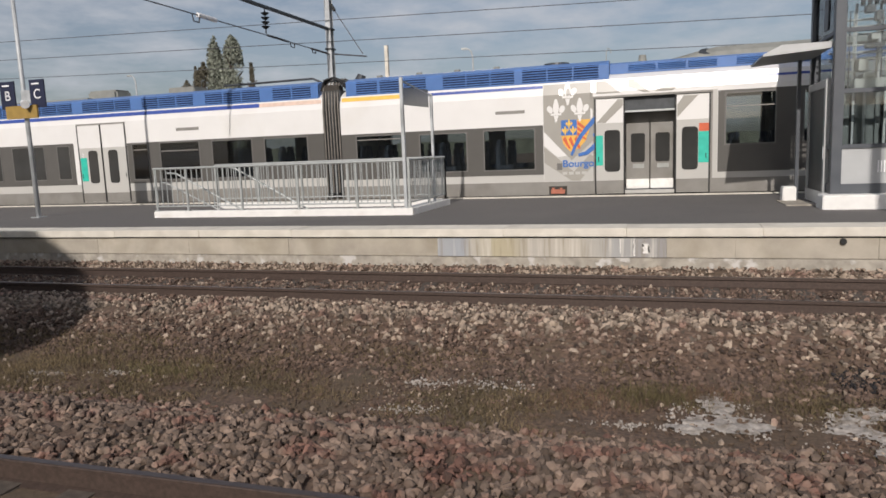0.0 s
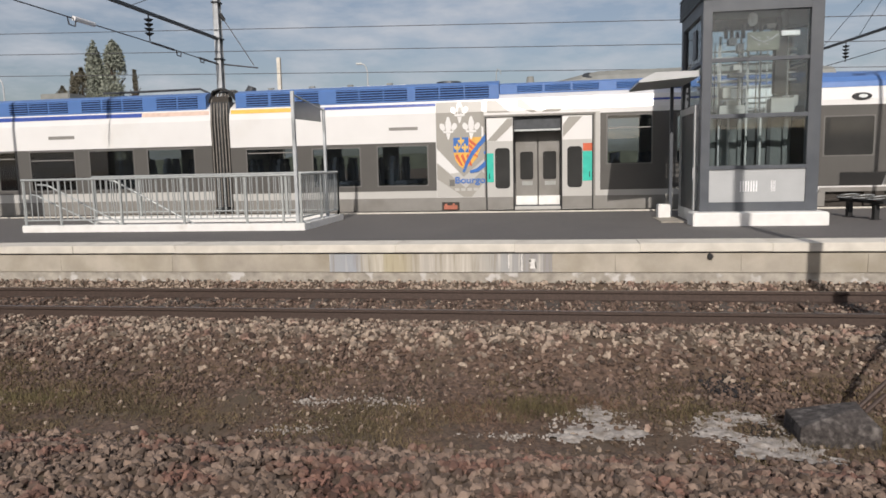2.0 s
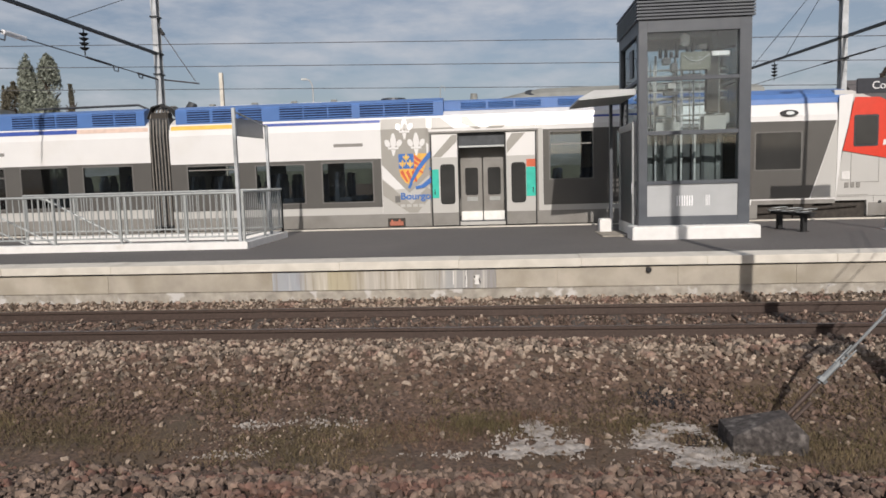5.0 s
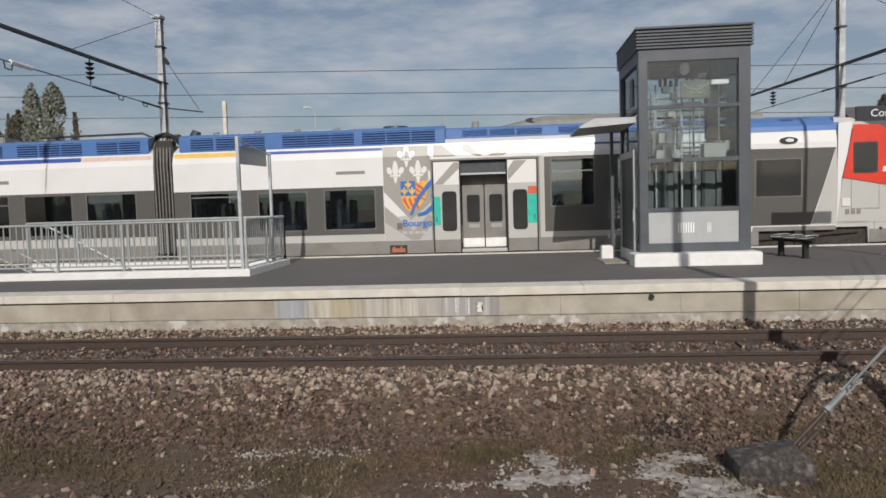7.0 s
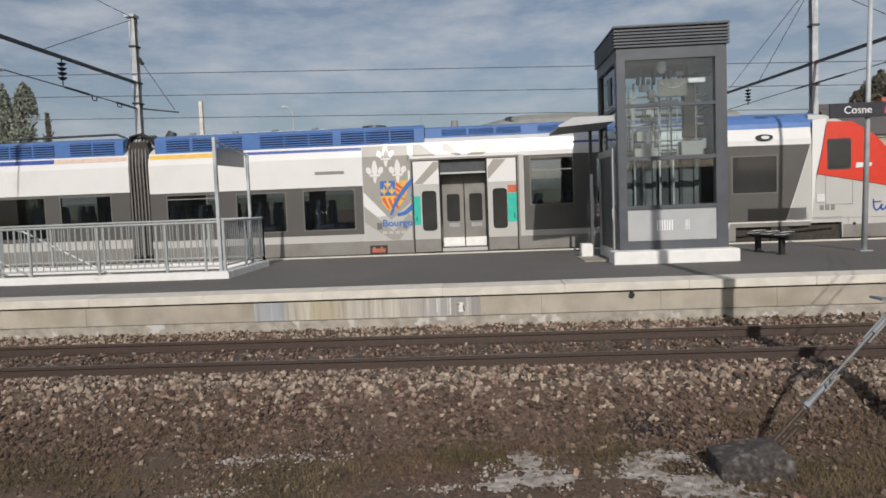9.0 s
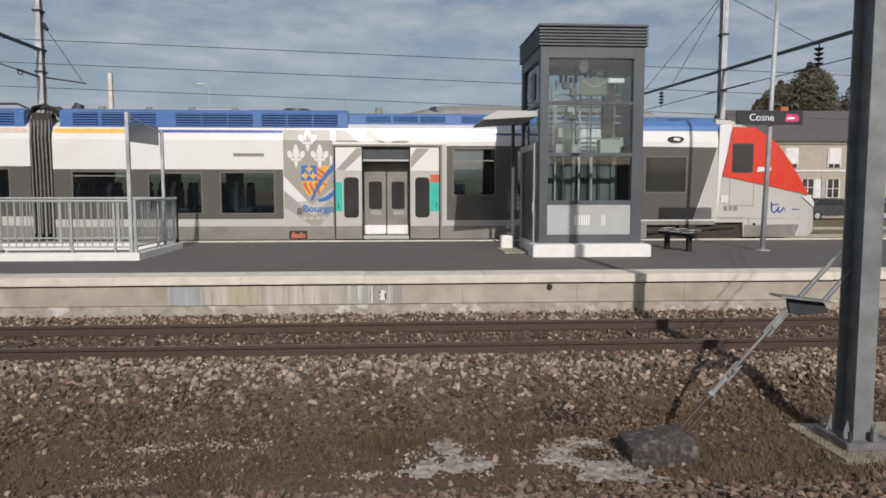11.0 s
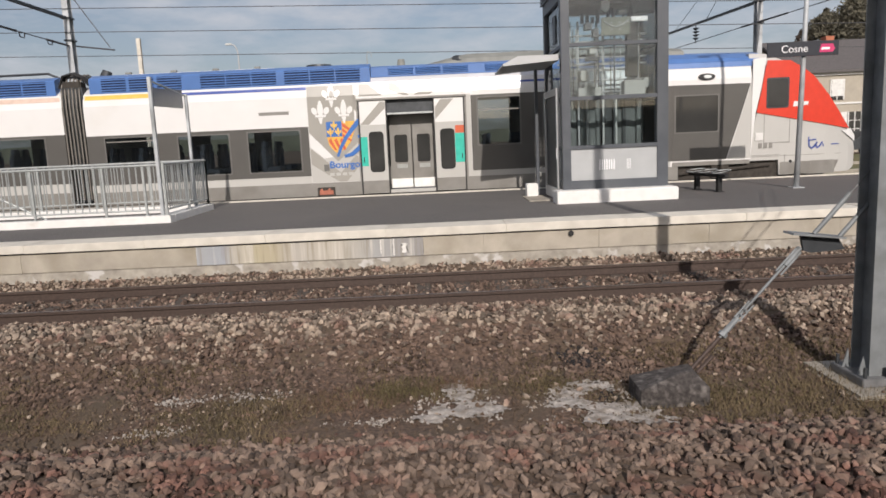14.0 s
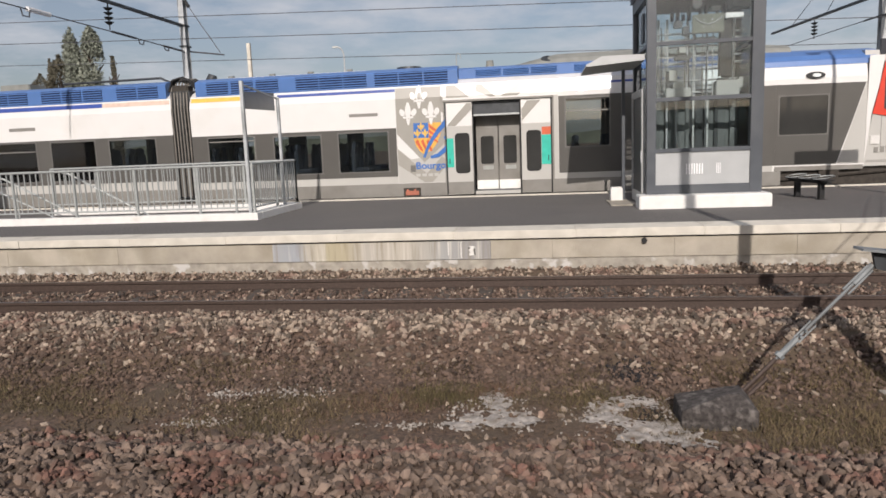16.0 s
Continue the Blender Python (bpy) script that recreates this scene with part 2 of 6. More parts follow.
M = dict(
    soil=material("soil", (0.12, 0.079, 0.056), 0.95, var=0.55, scale=22, bump=1.0, bump_scale=38, dirt=(0.102, 0.075, 0.049), dirt_at=(0.46, 0.66), dirt_scale=1.1),
    stone_far=material("ballast_pale", (0.265, 0.21, 0.162), 0.9, var=0.28, scale=9, bump=0.4, bump_scale=90, island=0.72, dirt=(0.19, 0.12, 0.092), dirt_at=(0.52, 0.66), dirt_scale=3.0),
    stone_mid=material("ballast_brown", (0.122, 0.083, 0.063), 0.95, var=0.3, scale=9, bump=0.4, bump_scale=90, island=0.6),
    stone_near=material("ballast_red", (0.165, 0.12, 0.092), 0.9, var=0.3, scale=9, bump=0.4, bump_scale=90, island=0.6, dirt=(0.15, 0.08, 0.06), dirt_at=(0.5, 0.64), dirt_scale=3.0),
    stained=streaked("stained_panel"),
    white_run=material("white_run", (0.72, 0.70, 0.66), 0.8, var=0.1, scale=20, bump=0.2),
    # near-black colour for the two painted shadow spots on the earth
    spot_shadow=material("spot_shadow", (0.022, 0.020, 0.021), 1.0, var=0.3, scale=8),
    grass_green=material("green_grass", (0.12, 0.098, 0.045), 0.9, var=0.35, scale=3, island=0.5),
    weed_red=material("red_weed", (0.16, 0.095, 0.065), 0.9, var=0.35, scale=3, island=0.5),
    lime=material("lime", (0.365, 0.33, 0.295), 0.95, var=0.3, scale=20, bump=0.6, bump_scale=50, dirt=(0.23, 0.195, 0.16), dirt_at=(0.52, 0.68), dirt_scale=7),
    grass=material("dry_grass", (0.15, 0.112, 0.062), 0.9, var=0.35, scale=3, island=0.5, dirt=(0.12, 0.093, 0.05), dirt_at=(0.5, 0.65), dirt_scale=0.8),
    rail=material("rail_steel", (0.075, 0.052, 0.042), 0.6, 0.3, var=0.25, scale=30, bump=0.2),
    rail_top=material("rail_head", (0.13, 0.10, 0.09), 0.35, 0.8, var=0.15, scale=20, stretch_v=(0.2, 4, 4)),
    sleeper=material("sleeper", (0.085, 0.068, 0.055), 0.9, var=0.35, scale=12, bump=0.4),
    wall=material("platform_wall", (0.41, 0.37, 0.305), 0.9, var=0.14, scale=3, bump=0.35, bump_scale=40, dirt=(0.30, 0.265, 0.20), dirt_at=(0.45, 0.75), dirt_scale=1.6, obj_random=0.07),
    wall_foot=material("wall_footing", (0.36, 0.33, 0.28), 0.95, var=0.25, scale=6, bump=0.6, bump_scale=25, dirt=(0.55, 0.53, 0.5), dirt_at=(0.58, 0.66), dirt_scale=4),
    coping=material("coping_stone", (0.66, 0.62, 0.54), 0.85, var=0.08, scale=5, bump=0.2, bump_scale=60, dirt=(0.52, 0.48, 0.41), dirt_at=(0.5, 0.8), dirt_scale=2, obj_random=0.04),
    asphalt=material("platform_asphalt", (0.122, 0.114, 0.107), 0.9, var=0.25, scale=60, bump=0.4, bump_scale=180, dirt=(0.14, 0.13, 0.12), dirt_at=(0.45, 0.7), dirt_scale=0.5),
    white_kerb=material("white_painted_concrete", (0.78, 0.77, 0.74), 0.75, var=0.05, scale=5, bump=0.15, dirt=(0.6, 0.57, 0.52), dirt_at=(0.58, 0.8), dirt_scale=2.5),
    galv=material("galvanised_steel", (0.43, 0.45, 0.44), 0.5, 0.4, var=0.12, scale=12, bump=0.05),
    galv_dull=material("galvanised_mast", (0.46, 0.48, 0.49), 0.6, 0.2, var=0.15, scale=4, bump=0.08, dirt=(0.26, 0.27, 0.27), dirt_at=(0.5, 0.75), dirt_scale=1.5),
    galv_weathered=material("weathered_galvanised", (0.235, 0.25, 0.255), 0.65, 0.3, var=0.2, scale=5, bump=0.1, dirt=(0.16, 0.165, 0.16), dirt_at=(0.5, 0.75), dirt_scale=2.0),
    cable=material("cable", (0.17, 0.155, 0.135), 0.55, 0.2, var=0.2),
    galv_dark=material("weathered_plate", (0.2, 0.2, 0.2), 0.7, 0.3, var=0.25, scale=8, bump=0.2),
    car_grey=material("lift_car_panel", (0.14, 0.155, 0.152), 0.9, var=0.15, scale=2),
    car_dark=material("lift_car_recess", (0.06, 0.067, 0.068), 0.9, var=0.15, scale=2),
    frame_grey=material("window_frame_grey", (0.15, 0.145, 0.135), 0.4, var=0.06),
    wire=material("wire", (0.10, 0.10, 0.105), 0.6, 0.4),
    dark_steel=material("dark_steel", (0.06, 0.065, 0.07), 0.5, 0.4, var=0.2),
    anthracite=material("anthracite_frame", (0.075, 0.083, 0.095), 0.5, 0.1, var=0.12, scale=3, bump=0.03, dirt=(0.10, 0.108, 0.115), dirt_at=(0.5, 0.8)),
    panel_grey=material("lift_panel_grey", (0.42, 0.43, 0.43), 0.5, 0.2, var=0.05, scale=3),
    pane=glass("lift_glass", (0.90, 0.95, 0.96), 0.95, ior=1.75),
    concrete=material("old_concrete", (0.060, 0.052, 0.048), 0.95, var=0.5, scale=26, bump=1.0, bump_scale=55, dirt=(0.20, 0.18, 0.165), dirt_at=(0.52, 0.74), dirt_scale=14),
    slab=material("foundation_concrete", (0.33, 0.30, 0.25), 0.95, var=0.2, scale=8, bump=0.5, bump_scale=50),
    train_white=material("train_white", (0.76, 0.75, 0.73), 0.25, var=0.025, scale=1.2, coat=0.4, dirt=(0.70, 0.68, 0.64), dirt_at=(0.55, 0.85), dirt_scale=0.8),
    train_grey=material("train_light_grey", (0.50, 0.49, 0.46), 0.3, var=0.03, scale=1.2, coat=0.3),
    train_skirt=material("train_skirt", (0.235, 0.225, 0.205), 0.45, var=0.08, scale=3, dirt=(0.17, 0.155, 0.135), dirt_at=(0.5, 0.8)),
    train_band=material("train_dark_band", (0.105, 0.10, 0.092), 0.3, var=0.05, scale=2, coat=0.2),
    train_window=material("train_window_glass", (0.045, 0.045, 0.043), 0.07, var=0.2, scale=1.0),
    train_pane=glass("train_tinted_pane", (0.95, 1.0, 1.0), 0.62, ior=1.8),
    seat_cloth=material("seat_cloth", (0.20, 0.22, 0.29), 0.9, var=0.2, scale=9),
    olive_plate=material("olive_machine_plate", (0.12, 0.13, 0.10), 0.5, var=0.15),
    verge=material("verge_grass", (0.16, 0.14, 0.06), 0.95, var=0.4, scale=3, bump=0.6, bump_scale=20, dirt=(0.11, 0.12, 0.05), dirt_at=(0.45, 0.6), dirt_scale=0.3),
    train_blue=material("train_roof_blue", (0.085, 0.18, 0.42), 0.35, var=0.08, scale=2, coat=0.2),
    # shade between the roof slats, put into the plate's colour
    slat_gap_shade=material("louvre_gap_shade", (0.014, 0.022, 0.055), 0.7, var=0.2),
    stripe_blue=material("stripe_blue", (0.045, 0.085, 0.33), 0.3),
    stripe_yellow=material("stripe_yellow", (0.75, 0.48, 0.09), 0.35),
    stripe_pink=material("stripe_pink", (0.66, 0.50, 0.41), 0.35),
    logo_beige=material("livery_beige", (0.345, 0.33, 0.295), 0.35, var=0.03, scale=2),
    logo_blue=material("livery_blue", (0.05, 0.16, 0.46), 0.35),
    logo_gold=material("livery_gold", (0.75, 0.42, 0.08), 0.4),
    logo_red=material("livery_red", (0.60, 0.12, 0.05), 0.4),
    cab_red=material("cab_red", (0.66, 0.055, 0.028), 0.35, var=0.05, coat=0.3),
    teal=material("class_teal", (0.03, 0.48, 0.37), 0.4),
    orange=material("orange_box", (0.42, 0.14, 0.085), 0.5, var=0.15),
    black=material("black_rubber", (0.018, 0.018, 0.018), 0.7),
    roof_grey=material("train_roof_grey", (0.23, 0.235, 0.215), 0.7, var=0.15, scale=3),
    bogie=material("bogie_grime", (0.05, 0.043, 0.036), 0.9, var=0.3, scale=8),
    yellow_step=material("bright_step", (0.85, 0.84, 0.80), 0.45),
    sign_dark=material("sign_anthracite", (0.028, 0.03, 0.038), 0.4),
    sign_navy=material("sign_navy", (0.018, 0.022, 0.05), 0.4),
    sign_white=material("sign_white", (0.8, 0.8, 0.8), 0.5),
    sign_magenta=material("sign_magenta", (0.55, 0.04, 0.14), 0.5),
    sign_gold=material("sign_amber", (0.32, 0.21, 0.055), 0.55),
    smoked=material("smoked_board", (0.10, 0.11, 0.115), 0.3, var=0.1),
    render_wall=material("house_render", (0.40, 0.36, 0.295), 0.9, var=0.08, scale=2, bump=0.2),
    slate=material("roof_slate", (0.11, 0.10, 0.098), 0.8, var=0.2, scale=5, bump=0.3, stretch_v=(1, 1, 6)),
    shutter=material("white_shutter", (0.7, 0.69, 0.66), 0.7),
    leaf=material("dark_leaf", (0.125, 0.115, 0.082), 0.9, var=0.3, scale=1.0, island=0.3),
    leaf_poplar=material("poplar_leaf", (0.22, 0.24, 0.195), 0.8, var=0.3, scale=3, island=0.5),
    bark=material("bark", (0.09, 0.07, 0.055), 0.95, var=0.3, bump=0.5),
    hill=material("far_wood", (0.10, 0.11, 0.085), 0.95, var=0.3, scale=0.2),
    terracotta=material("terracotta", (0.40, 0.14, 0.08), 0.85),
    plate_light=material("lift_machine_box", (0.35, 0.36, 0.34), 0.5, var=0.1),
)


# ---- mesh helpers ----
def thing(name, at=(0, 0, 0), label="", category="", group="", kind=""):
    ob = new(name)
    ob.location = at
    ob.empty_display_size = 0.1
    return tagged(ob, label, category, group, kind)


def part(name, bm, mat, parent=None, label="", smooth=False):
    """Links bm as one mesh object; under a thing its coordinates are the thing's own."""
    me = bpy.data.meshes.new(name)
    bm.normal_update()
    bm.to_mesh(me)
    bm.free()
    if smooth:
        me.shade_smooth()
    me.materials.append(M[mat])
    ob = new(name, me)
    if parent:
        ob.parent = parent
    if label:
        ob["label"] = label
    return ob


def box(bm, x0, x1, y0, y1, z0, z1, bevel=0.0):
    v = [bm.verts.new(p) for p in ((x0, y0, z0), (x1, y0, z0), (x1, y1, z0), (x0, y1, z0), (x0, y0, z1), (x1, y0, z1), (x1, y1, z1), (x0, y1, z1))]
    f = [bm.faces.new([v[i] for i in q]) for q in ((3, 2, 1, 0), (4, 5, 6, 7), (0, 1, 5, 4), (1, 2, 6, 5), (2, 3, 7, 6), (3, 0, 4, 7))]
    if bevel:
        bmesh.ops.bevel(bm, geom=list({e for q in f for e in q.edges}), offset=bevel, segments=2, affect="EDGES")
    return bm


def boxed(*a, bevel=0.0):
    return box(bmesh.new(), *a, bevel=bevel)


def rod(bm, p, q, r, n=8, r2=None):
    p, q = Vector(p), Vector(q)
    d = (q - p).normalized()
    side = d.orthogonal().normalized()
    up = d.cross(side)
    rings = []
    for c, rr in ((p, r), (q, r if r2 is None else r2)):
        rings.append([bm.verts.new(c + (side * math.cos(a) + up * math.sin(a)) * rr) for a in (2 * math.pi * i / n for i in range(n))])
    for i in range(n):
        bm.faces.new((rings[0][i], rings[0][(i + 1) % n], rings[1][(i + 1) % n], rings[1][i]))
    bm.faces.new(rings[0][::-1])
    bm.faces.new(rings[1])
    return bm


def rods(points, r, n=8):
    """One bent bar through the points."""
    bm = bmesh.new()
    P = [Vector(p) for p in points]
    side, rings = None, []
    for i, p in enumerate(P):
        d = (P[min(i + 1, len(P) - 1)] - P[max(i - 1, 0)]).normalized()
        side = d.orthogonal().normalized() if side is None else (side - d * side.dot(d)).normalized()
        up = d.cross(side)
        rings.append([bm.verts.new(p + (side * math.cos(a) + up * math.sin(a)) * r) for a in (2 * math.pi * k / n for k in range(n))])
    for a, b in zip(rings, rings[1:]):
        for k in range(n):
            bm.faces.new((a[k], a[(k + 1) % n], b[(k + 1) % n], b[k]))
    bm.faces.new(rings[0][::-1])
    bm.faces.new(rings[-1])
    return bm


def slab_xz(poly, y0, y1, bm=None):
    """A plate: the outline poly of (x, z), counted anticlockwise as seen from -y, from y0 (front) to y1."""
    bm = bm or bmesh.new()
    a = [bm.verts.new((x, y0, z)) for x, z in poly]
    b = [bm.verts.new((x, y1, z)) for x, z in poly]
    front = bm.faces.new(a)
    back = bm.faces.new(b[::-1])
    for i in range(len(poly)):
        j = (i + 1) % len(poly)
        bm.faces.new((a[i], b[i], b[j], a[j]))
    bmesh.ops.triangulate(bm, faces=[front, back])
    bmesh.ops.recalc_face_normals(bm, faces=bm.faces)
    return bm


def along_x(profile, x0, x1, bm=None):
    """A closed profile of (y, z) drawn out from x0 to x1."""
    bm = bm or bmesh.new()
    a = [bm.verts.new((x0, y, z)) for y, z in profile]
    b = [bm.verts.new((x1, y, z)) for y, z in profile]
    caps = [bm.faces.new(a), bm.faces.new(b[::-1])]
    for i in range(len(profile)):
        j = (i + 1) % len(profile)
        bm.faces.new((a[i], b[i], b[j], a[j]))
    bmesh.ops.triangulate(bm, faces=caps)
    bmesh.ops.recalc_face_normals(bm, faces=bm.faces)
    return bm


def rounded(x0, x1, z0, z1, r, n=4):
    pts = []
    for cx, cz, a0 in ((x1 - r, z0 + r, -90), (x1 - r, z1 - r, 0), (x0 + r, z1 - r, 90), (x0 + r, z0 + r, 180)):
        pts += [(cx + r * math.cos(radians(a0 + 90 * i / n)), cz + r * math.sin(radians(a0 + 90 * i / n))) for i in range(n + 1)]
    return pts


def lettering(name, text, size, at, mat, parent, label="", depth=0.003, centre=False, turn=0.0, bold=0.0, width=None):
    """Raised letters that face -y, with their left foot (or centre) at the place given."""
    cu = bpy.data.curves.new(name, "FONT")
    cu.body, cu.size, cu.extrude, cu.offset = text, size, depth, bold
    cu.align_x = "CENTER" if centre else "LEFT"
    tmp = bpy.data.objects.new("letters", cu)
    scene.collection.objects.link(tmp)
    me = bpy.data.meshes.new_from_object(tmp.evaluated_get(bpy.context.evaluated_depsgraph_get()))
    bpy.data.objects.remove(tmp)
    if width:
        wide = max(v.co.x for v in me.vertices)
        me.transform(Matrix.Diagonal((width / wide, 1, 1, 1)))
    me.transform(pose(*at, 90, 0, turn))
    me.name = name
    me.materials.clear()
    me.materials.append(M[mat])
    ob = new(name, me)
    ob.parent = parent
    if label:
        ob["label"] = label
    return ob


def H(y):
    """Height of the ground across the tracks."""
    return float(np.interp(y, HY, HZ))


HY = [-9.0, -8.3, -4.9, -4.4, -3.8, -3.4, -1.9, -1.6, -1.0, -0.8, -0.15, 0.1, 1.4, 1.6, 1.8, 2.15, 2.44, 2.6, 10.5, 11, 13.8, 20, 60]
HZ = [-0.16, -0.15, -0.15, -0.19, -0.40, -0.46, -0.46, -0.42, -0.19, -0.155, -0.15, -0.175, -0.175, -0.155, -0.14, -0.08, -0.03, -0.4, -0.4, -0.2, -0.2, -0.1, 0.0]

# ---- ground ----
xs = sorted({*np.round(np.arange(-16, 14.01, 0.2), 2), *(-400, -150, -60, -30, 25, 45, 80, 160, 400)})
ys = sorted({*np.round(np.arange(-6.0, 2.61, 0.1), 2), *(-200, -60, -20, -9.0, -8.3, -7.2, 10.5, 11, 13.8, 20, 40, 60, 120, 300, 900)})
bm = bmesh.new()
rows = []
for y in ys:
    rows.append([bm.verts.new((x, y, H(y) + (0.03 * noise.noise((x * 1.3, y * 1.3, 0)) + 0.012 * noise.noise((x * 6, y * 6, 3)) if -6 < y < 2.3 and abs(x) < 17 else 0))) for x in xs])
for a, b in zip(rows, rows[1:]):
    for i in range(len(xs) - 1):
        bm.faces.new((a[i], a[i + 1], b[i + 1], b[i]))
tagged(part("ground", bm, "soil", smooth=True), "brown earth with thin dry grass between the tracks", "ground", kind="structure")


def scatter(name, n, x_range, y_range, sizes, mat, label, seed, keep=None, sink=0.25):
    """Broken stones, each a rough twenty-faced lump, lying on the ground: one object."""
    rng = np.random.default_rng(seed)
    g = (1 + 5 ** 0.5) / 2
    base = np.array([(-1, g, 0), (1, g, 0), (-1, -g, 0), (1, -g, 0), (0, -1, g), (0, 1, g), (0, -1, -g), (0, 1, -g), (g, 0, -1), (g, 0, 1), (-g, 0, -1), (-g, 0, 1)]) / 1.9
    tri = np.array([(0, 11, 5), (0, 5, 1), (0, 1, 7), (0, 7, 10), (0, 10, 11), (1, 5, 9), (5, 11, 4), (11, 10, 2), (10, 7, 6), (7, 1, 8),
                    (3, 9, 4), (3, 4, 2), (3, 2, 6), (3, 6, 8), (3, 8, 9), (4, 9, 5), (2, 4, 11), (6, 2, 10), (8, 6, 7), (9, 8, 1)])
    x, y = rng.uniform(*x_range, n), rng.uniform(*y_range, n)
    if keep:
        ok = np.array([keep(a, b, c) for a, b, c in zip(x, y, rng.random(n))])
        x, y = x[ok], y[ok]
        n = len(x)
    size = sizes[0] + (sizes[1] - sizes[0]) * rng.random(n) ** 2
    v = base[None] + rng.normal(0, 0.16, (n, 12, 3))
    v *= (size[:, None] * rng.uniform((0.7, 0.55, 0.4), (1.3, 1.0, 0.8), (n, 3)))[:, None]
    q = rng.normal(size=(n, 4))
    q /= np.linalg.norm(q, axis=1)[:, None]
    w, a, b, c = q.T
    rot = np.stack([1 - 2 * (b * b + c * c), 2 * (a * b - c * w), 2 * (a * c + b * w), 2 * (a * b + c * w), 1 - 2 * (a * a + c * c), 2 * (b * c - a * w),
                    2 * (a * c - b * w), 2 * (b * c + a * w), 1 - 2 * (a * a + b * b)], 1).reshape(n, 3, 3)
    v = np.einsum("nij,nkj->nki", rot, v)
    z = np.interp(y, HY, HZ) + size * sink + rng.uniform(0, 0.02, n)
    v += np.stack([x, y, z], 1)[:, None]
    me = bpy.data.meshes.new(name)
    me.from_pydata(v.reshape(-1, 3), [], (tri[None] + 12 * np.arange(n)[:, None, None]).reshape(-1, 3))
    me.materials.append(M[mat])
    return tagged(new(name, me), label, "ballast", kind="stuff")


scatter("ballast", 26000, (-17, 15), (-1.75, -0.1), (0.020, 0.056), "stone_far", "pale broken ballast stones on the track shoulder", 1,
        keep=lambda x, y, r: r < np.interp(y, (-1.75, -1.45, -1.2, -0.8), (0.04, 0.16, 0.5, 0.9)) * (0.75 + 0.5 * noise.noise((x * 0.5, y, 2))), sink=0.15)
scatter("ballast", 7000, (-17, 15), (1.62, 2.42), (0.022, 0.045), "stone_far", "pale ballast stones at the foot of the platform wall", 6)
scatter("ballast", 15000, (-17, 15), (-0.5, 1.65), (0.02, 0.04), "stone_mid", "brown ballast stones between the rails", 5, sink=0.5, keep=lambda x, y, r: min(abs(y), abs(y - 1.507)) > 0.13)
scatter("ballast", 2000, (-17, 15), (0.08, 1.42), (0.014, 0.036), "stone_far", "pale stones lying between the rails", 8, sink=0.9)
scatter("ballast", 16000, (-15, 13), (-2.4, -1.05), (0.018, 0.042), "stone_mid", "dark brown ballast stones on the shoulder of the track", 2,
        keep=lambda x, y, r: r < np.interp(y, (-2.4, -1.9, -1.05), (0.25, 0.95, 1)))
scatter("ballast", 21000, (-9, 10), (-6.0, -3.45), (0.024, 0.052), "stone_near", "reddish broken ballast stones beside the middle track", 3,
        keep=lambda x, y, r: y > -5.52 and r < np.interp(y, (-3.9, -3.5), (1, 0.12)))
scatter("clods", 9000, (-11, 9), (-3.75, -1.9), (0.008, 0.03), "soil", "brown clods and gravel over the earth strip", 4)
scatter("ballast", 900, (-12, 10), (-3.6, -1.2), (0.012, 0.040), "stone_far", "loose pale stones scattered over the earth strip", 7)


# ---- tracks ----
def track(y0, label):
    """Two flat-foot rails and buried sleepers."""
    t = thing("railway_track", (0, y0, 0), label, "track", group="tracks")
    for y in (-0.7535, 0.7535):
        prof = [(-0.07, -0.17), (0.07, -0.17), (0.07, -0.158), (0.012, -0.14), (0.009, -0.05), (0.035, -0.036), (0.035, -0.006), (0.028, 0), (-0.028, 0), (-0.035, -0.006), (-0.035, -0.036), (-0.009, -0.05), (-0.012, -0.14), (-0.07, -0.158)]
        r = part("rail", along_x([(y + a, z) for a, z in prof], -60, 60), "rail", t)
        part("running_surface", boxed(-60, 60, y - 0.026, y + 0.026, 0.0, 0.002), "rail_top", r, "worn steel running surface")
    base = boxed(-0.12, 0.12, -1.25, 1.25, -0.32, -0.148, bevel=0.012)
    first = part("sleeper", base, "sleeper", t)
    clips = [part("rail_clip", boxed(-0.05, 0.05, y - 0.035, y + 0.035, -0.165, -0.125, bevel=0.008), "rail", first) for y in (-0.855, 0.855)]
    first.location.x = -15
    for i in range(1, 51):
        s = first.copy()
        scene.collection.objects.link(s)
        s.location.x = -15 + 0.6 * i
        for clip in clips:
            c = clip.copy()
            scene.collection.objects.link(c)
            c.parent = s
    return t


track(0.7535, "rusty brown railway track beside the platform wall")
track(-6.44, "rusty brown railway track in reddish ballast")

# ---- platform ----
EDGE, TOP, BACK = 2.42, 0.575, 10.62
tagged(part("platform", boxed(-60, 60, EDGE + 0.62, BACK - 0.25, -0.35, TOP, bevel=0), "asphalt"), "dark asphalt island platform between two tracks", "platform", kind="structure")
tagged(part("platform_core", boxed(-60, 60, EDGE + 0.24, EDGE + 0.62, -0.4, 0.44), "wall_foot"), "concrete core under the platform edge", "platform", kind="structure")
tagged(part("wall_footing", boxed(-60, 60, EDGE + 0.01, EDGE + 0.24, -0.4, 0.135, bevel=0.01), "wall_foot"), "rough concrete footing of the platform wall", "wall", kind="structure")
edge_w = thing("platform_edge", (0, 0, 0), "pale stone coping over rendered platform wall panels", "platform edge", kind="structure")

# ---- own platform behind the camera ----
# Unseen; its asphalt is carried back to y -60 for grey reflections in glass.
tagged(part("platform_near", boxed(-60, 60, -60, -8.35, -0.35, 0.55), "asphalt"), "asphalt platform on the near side", "platform", kind="structure")

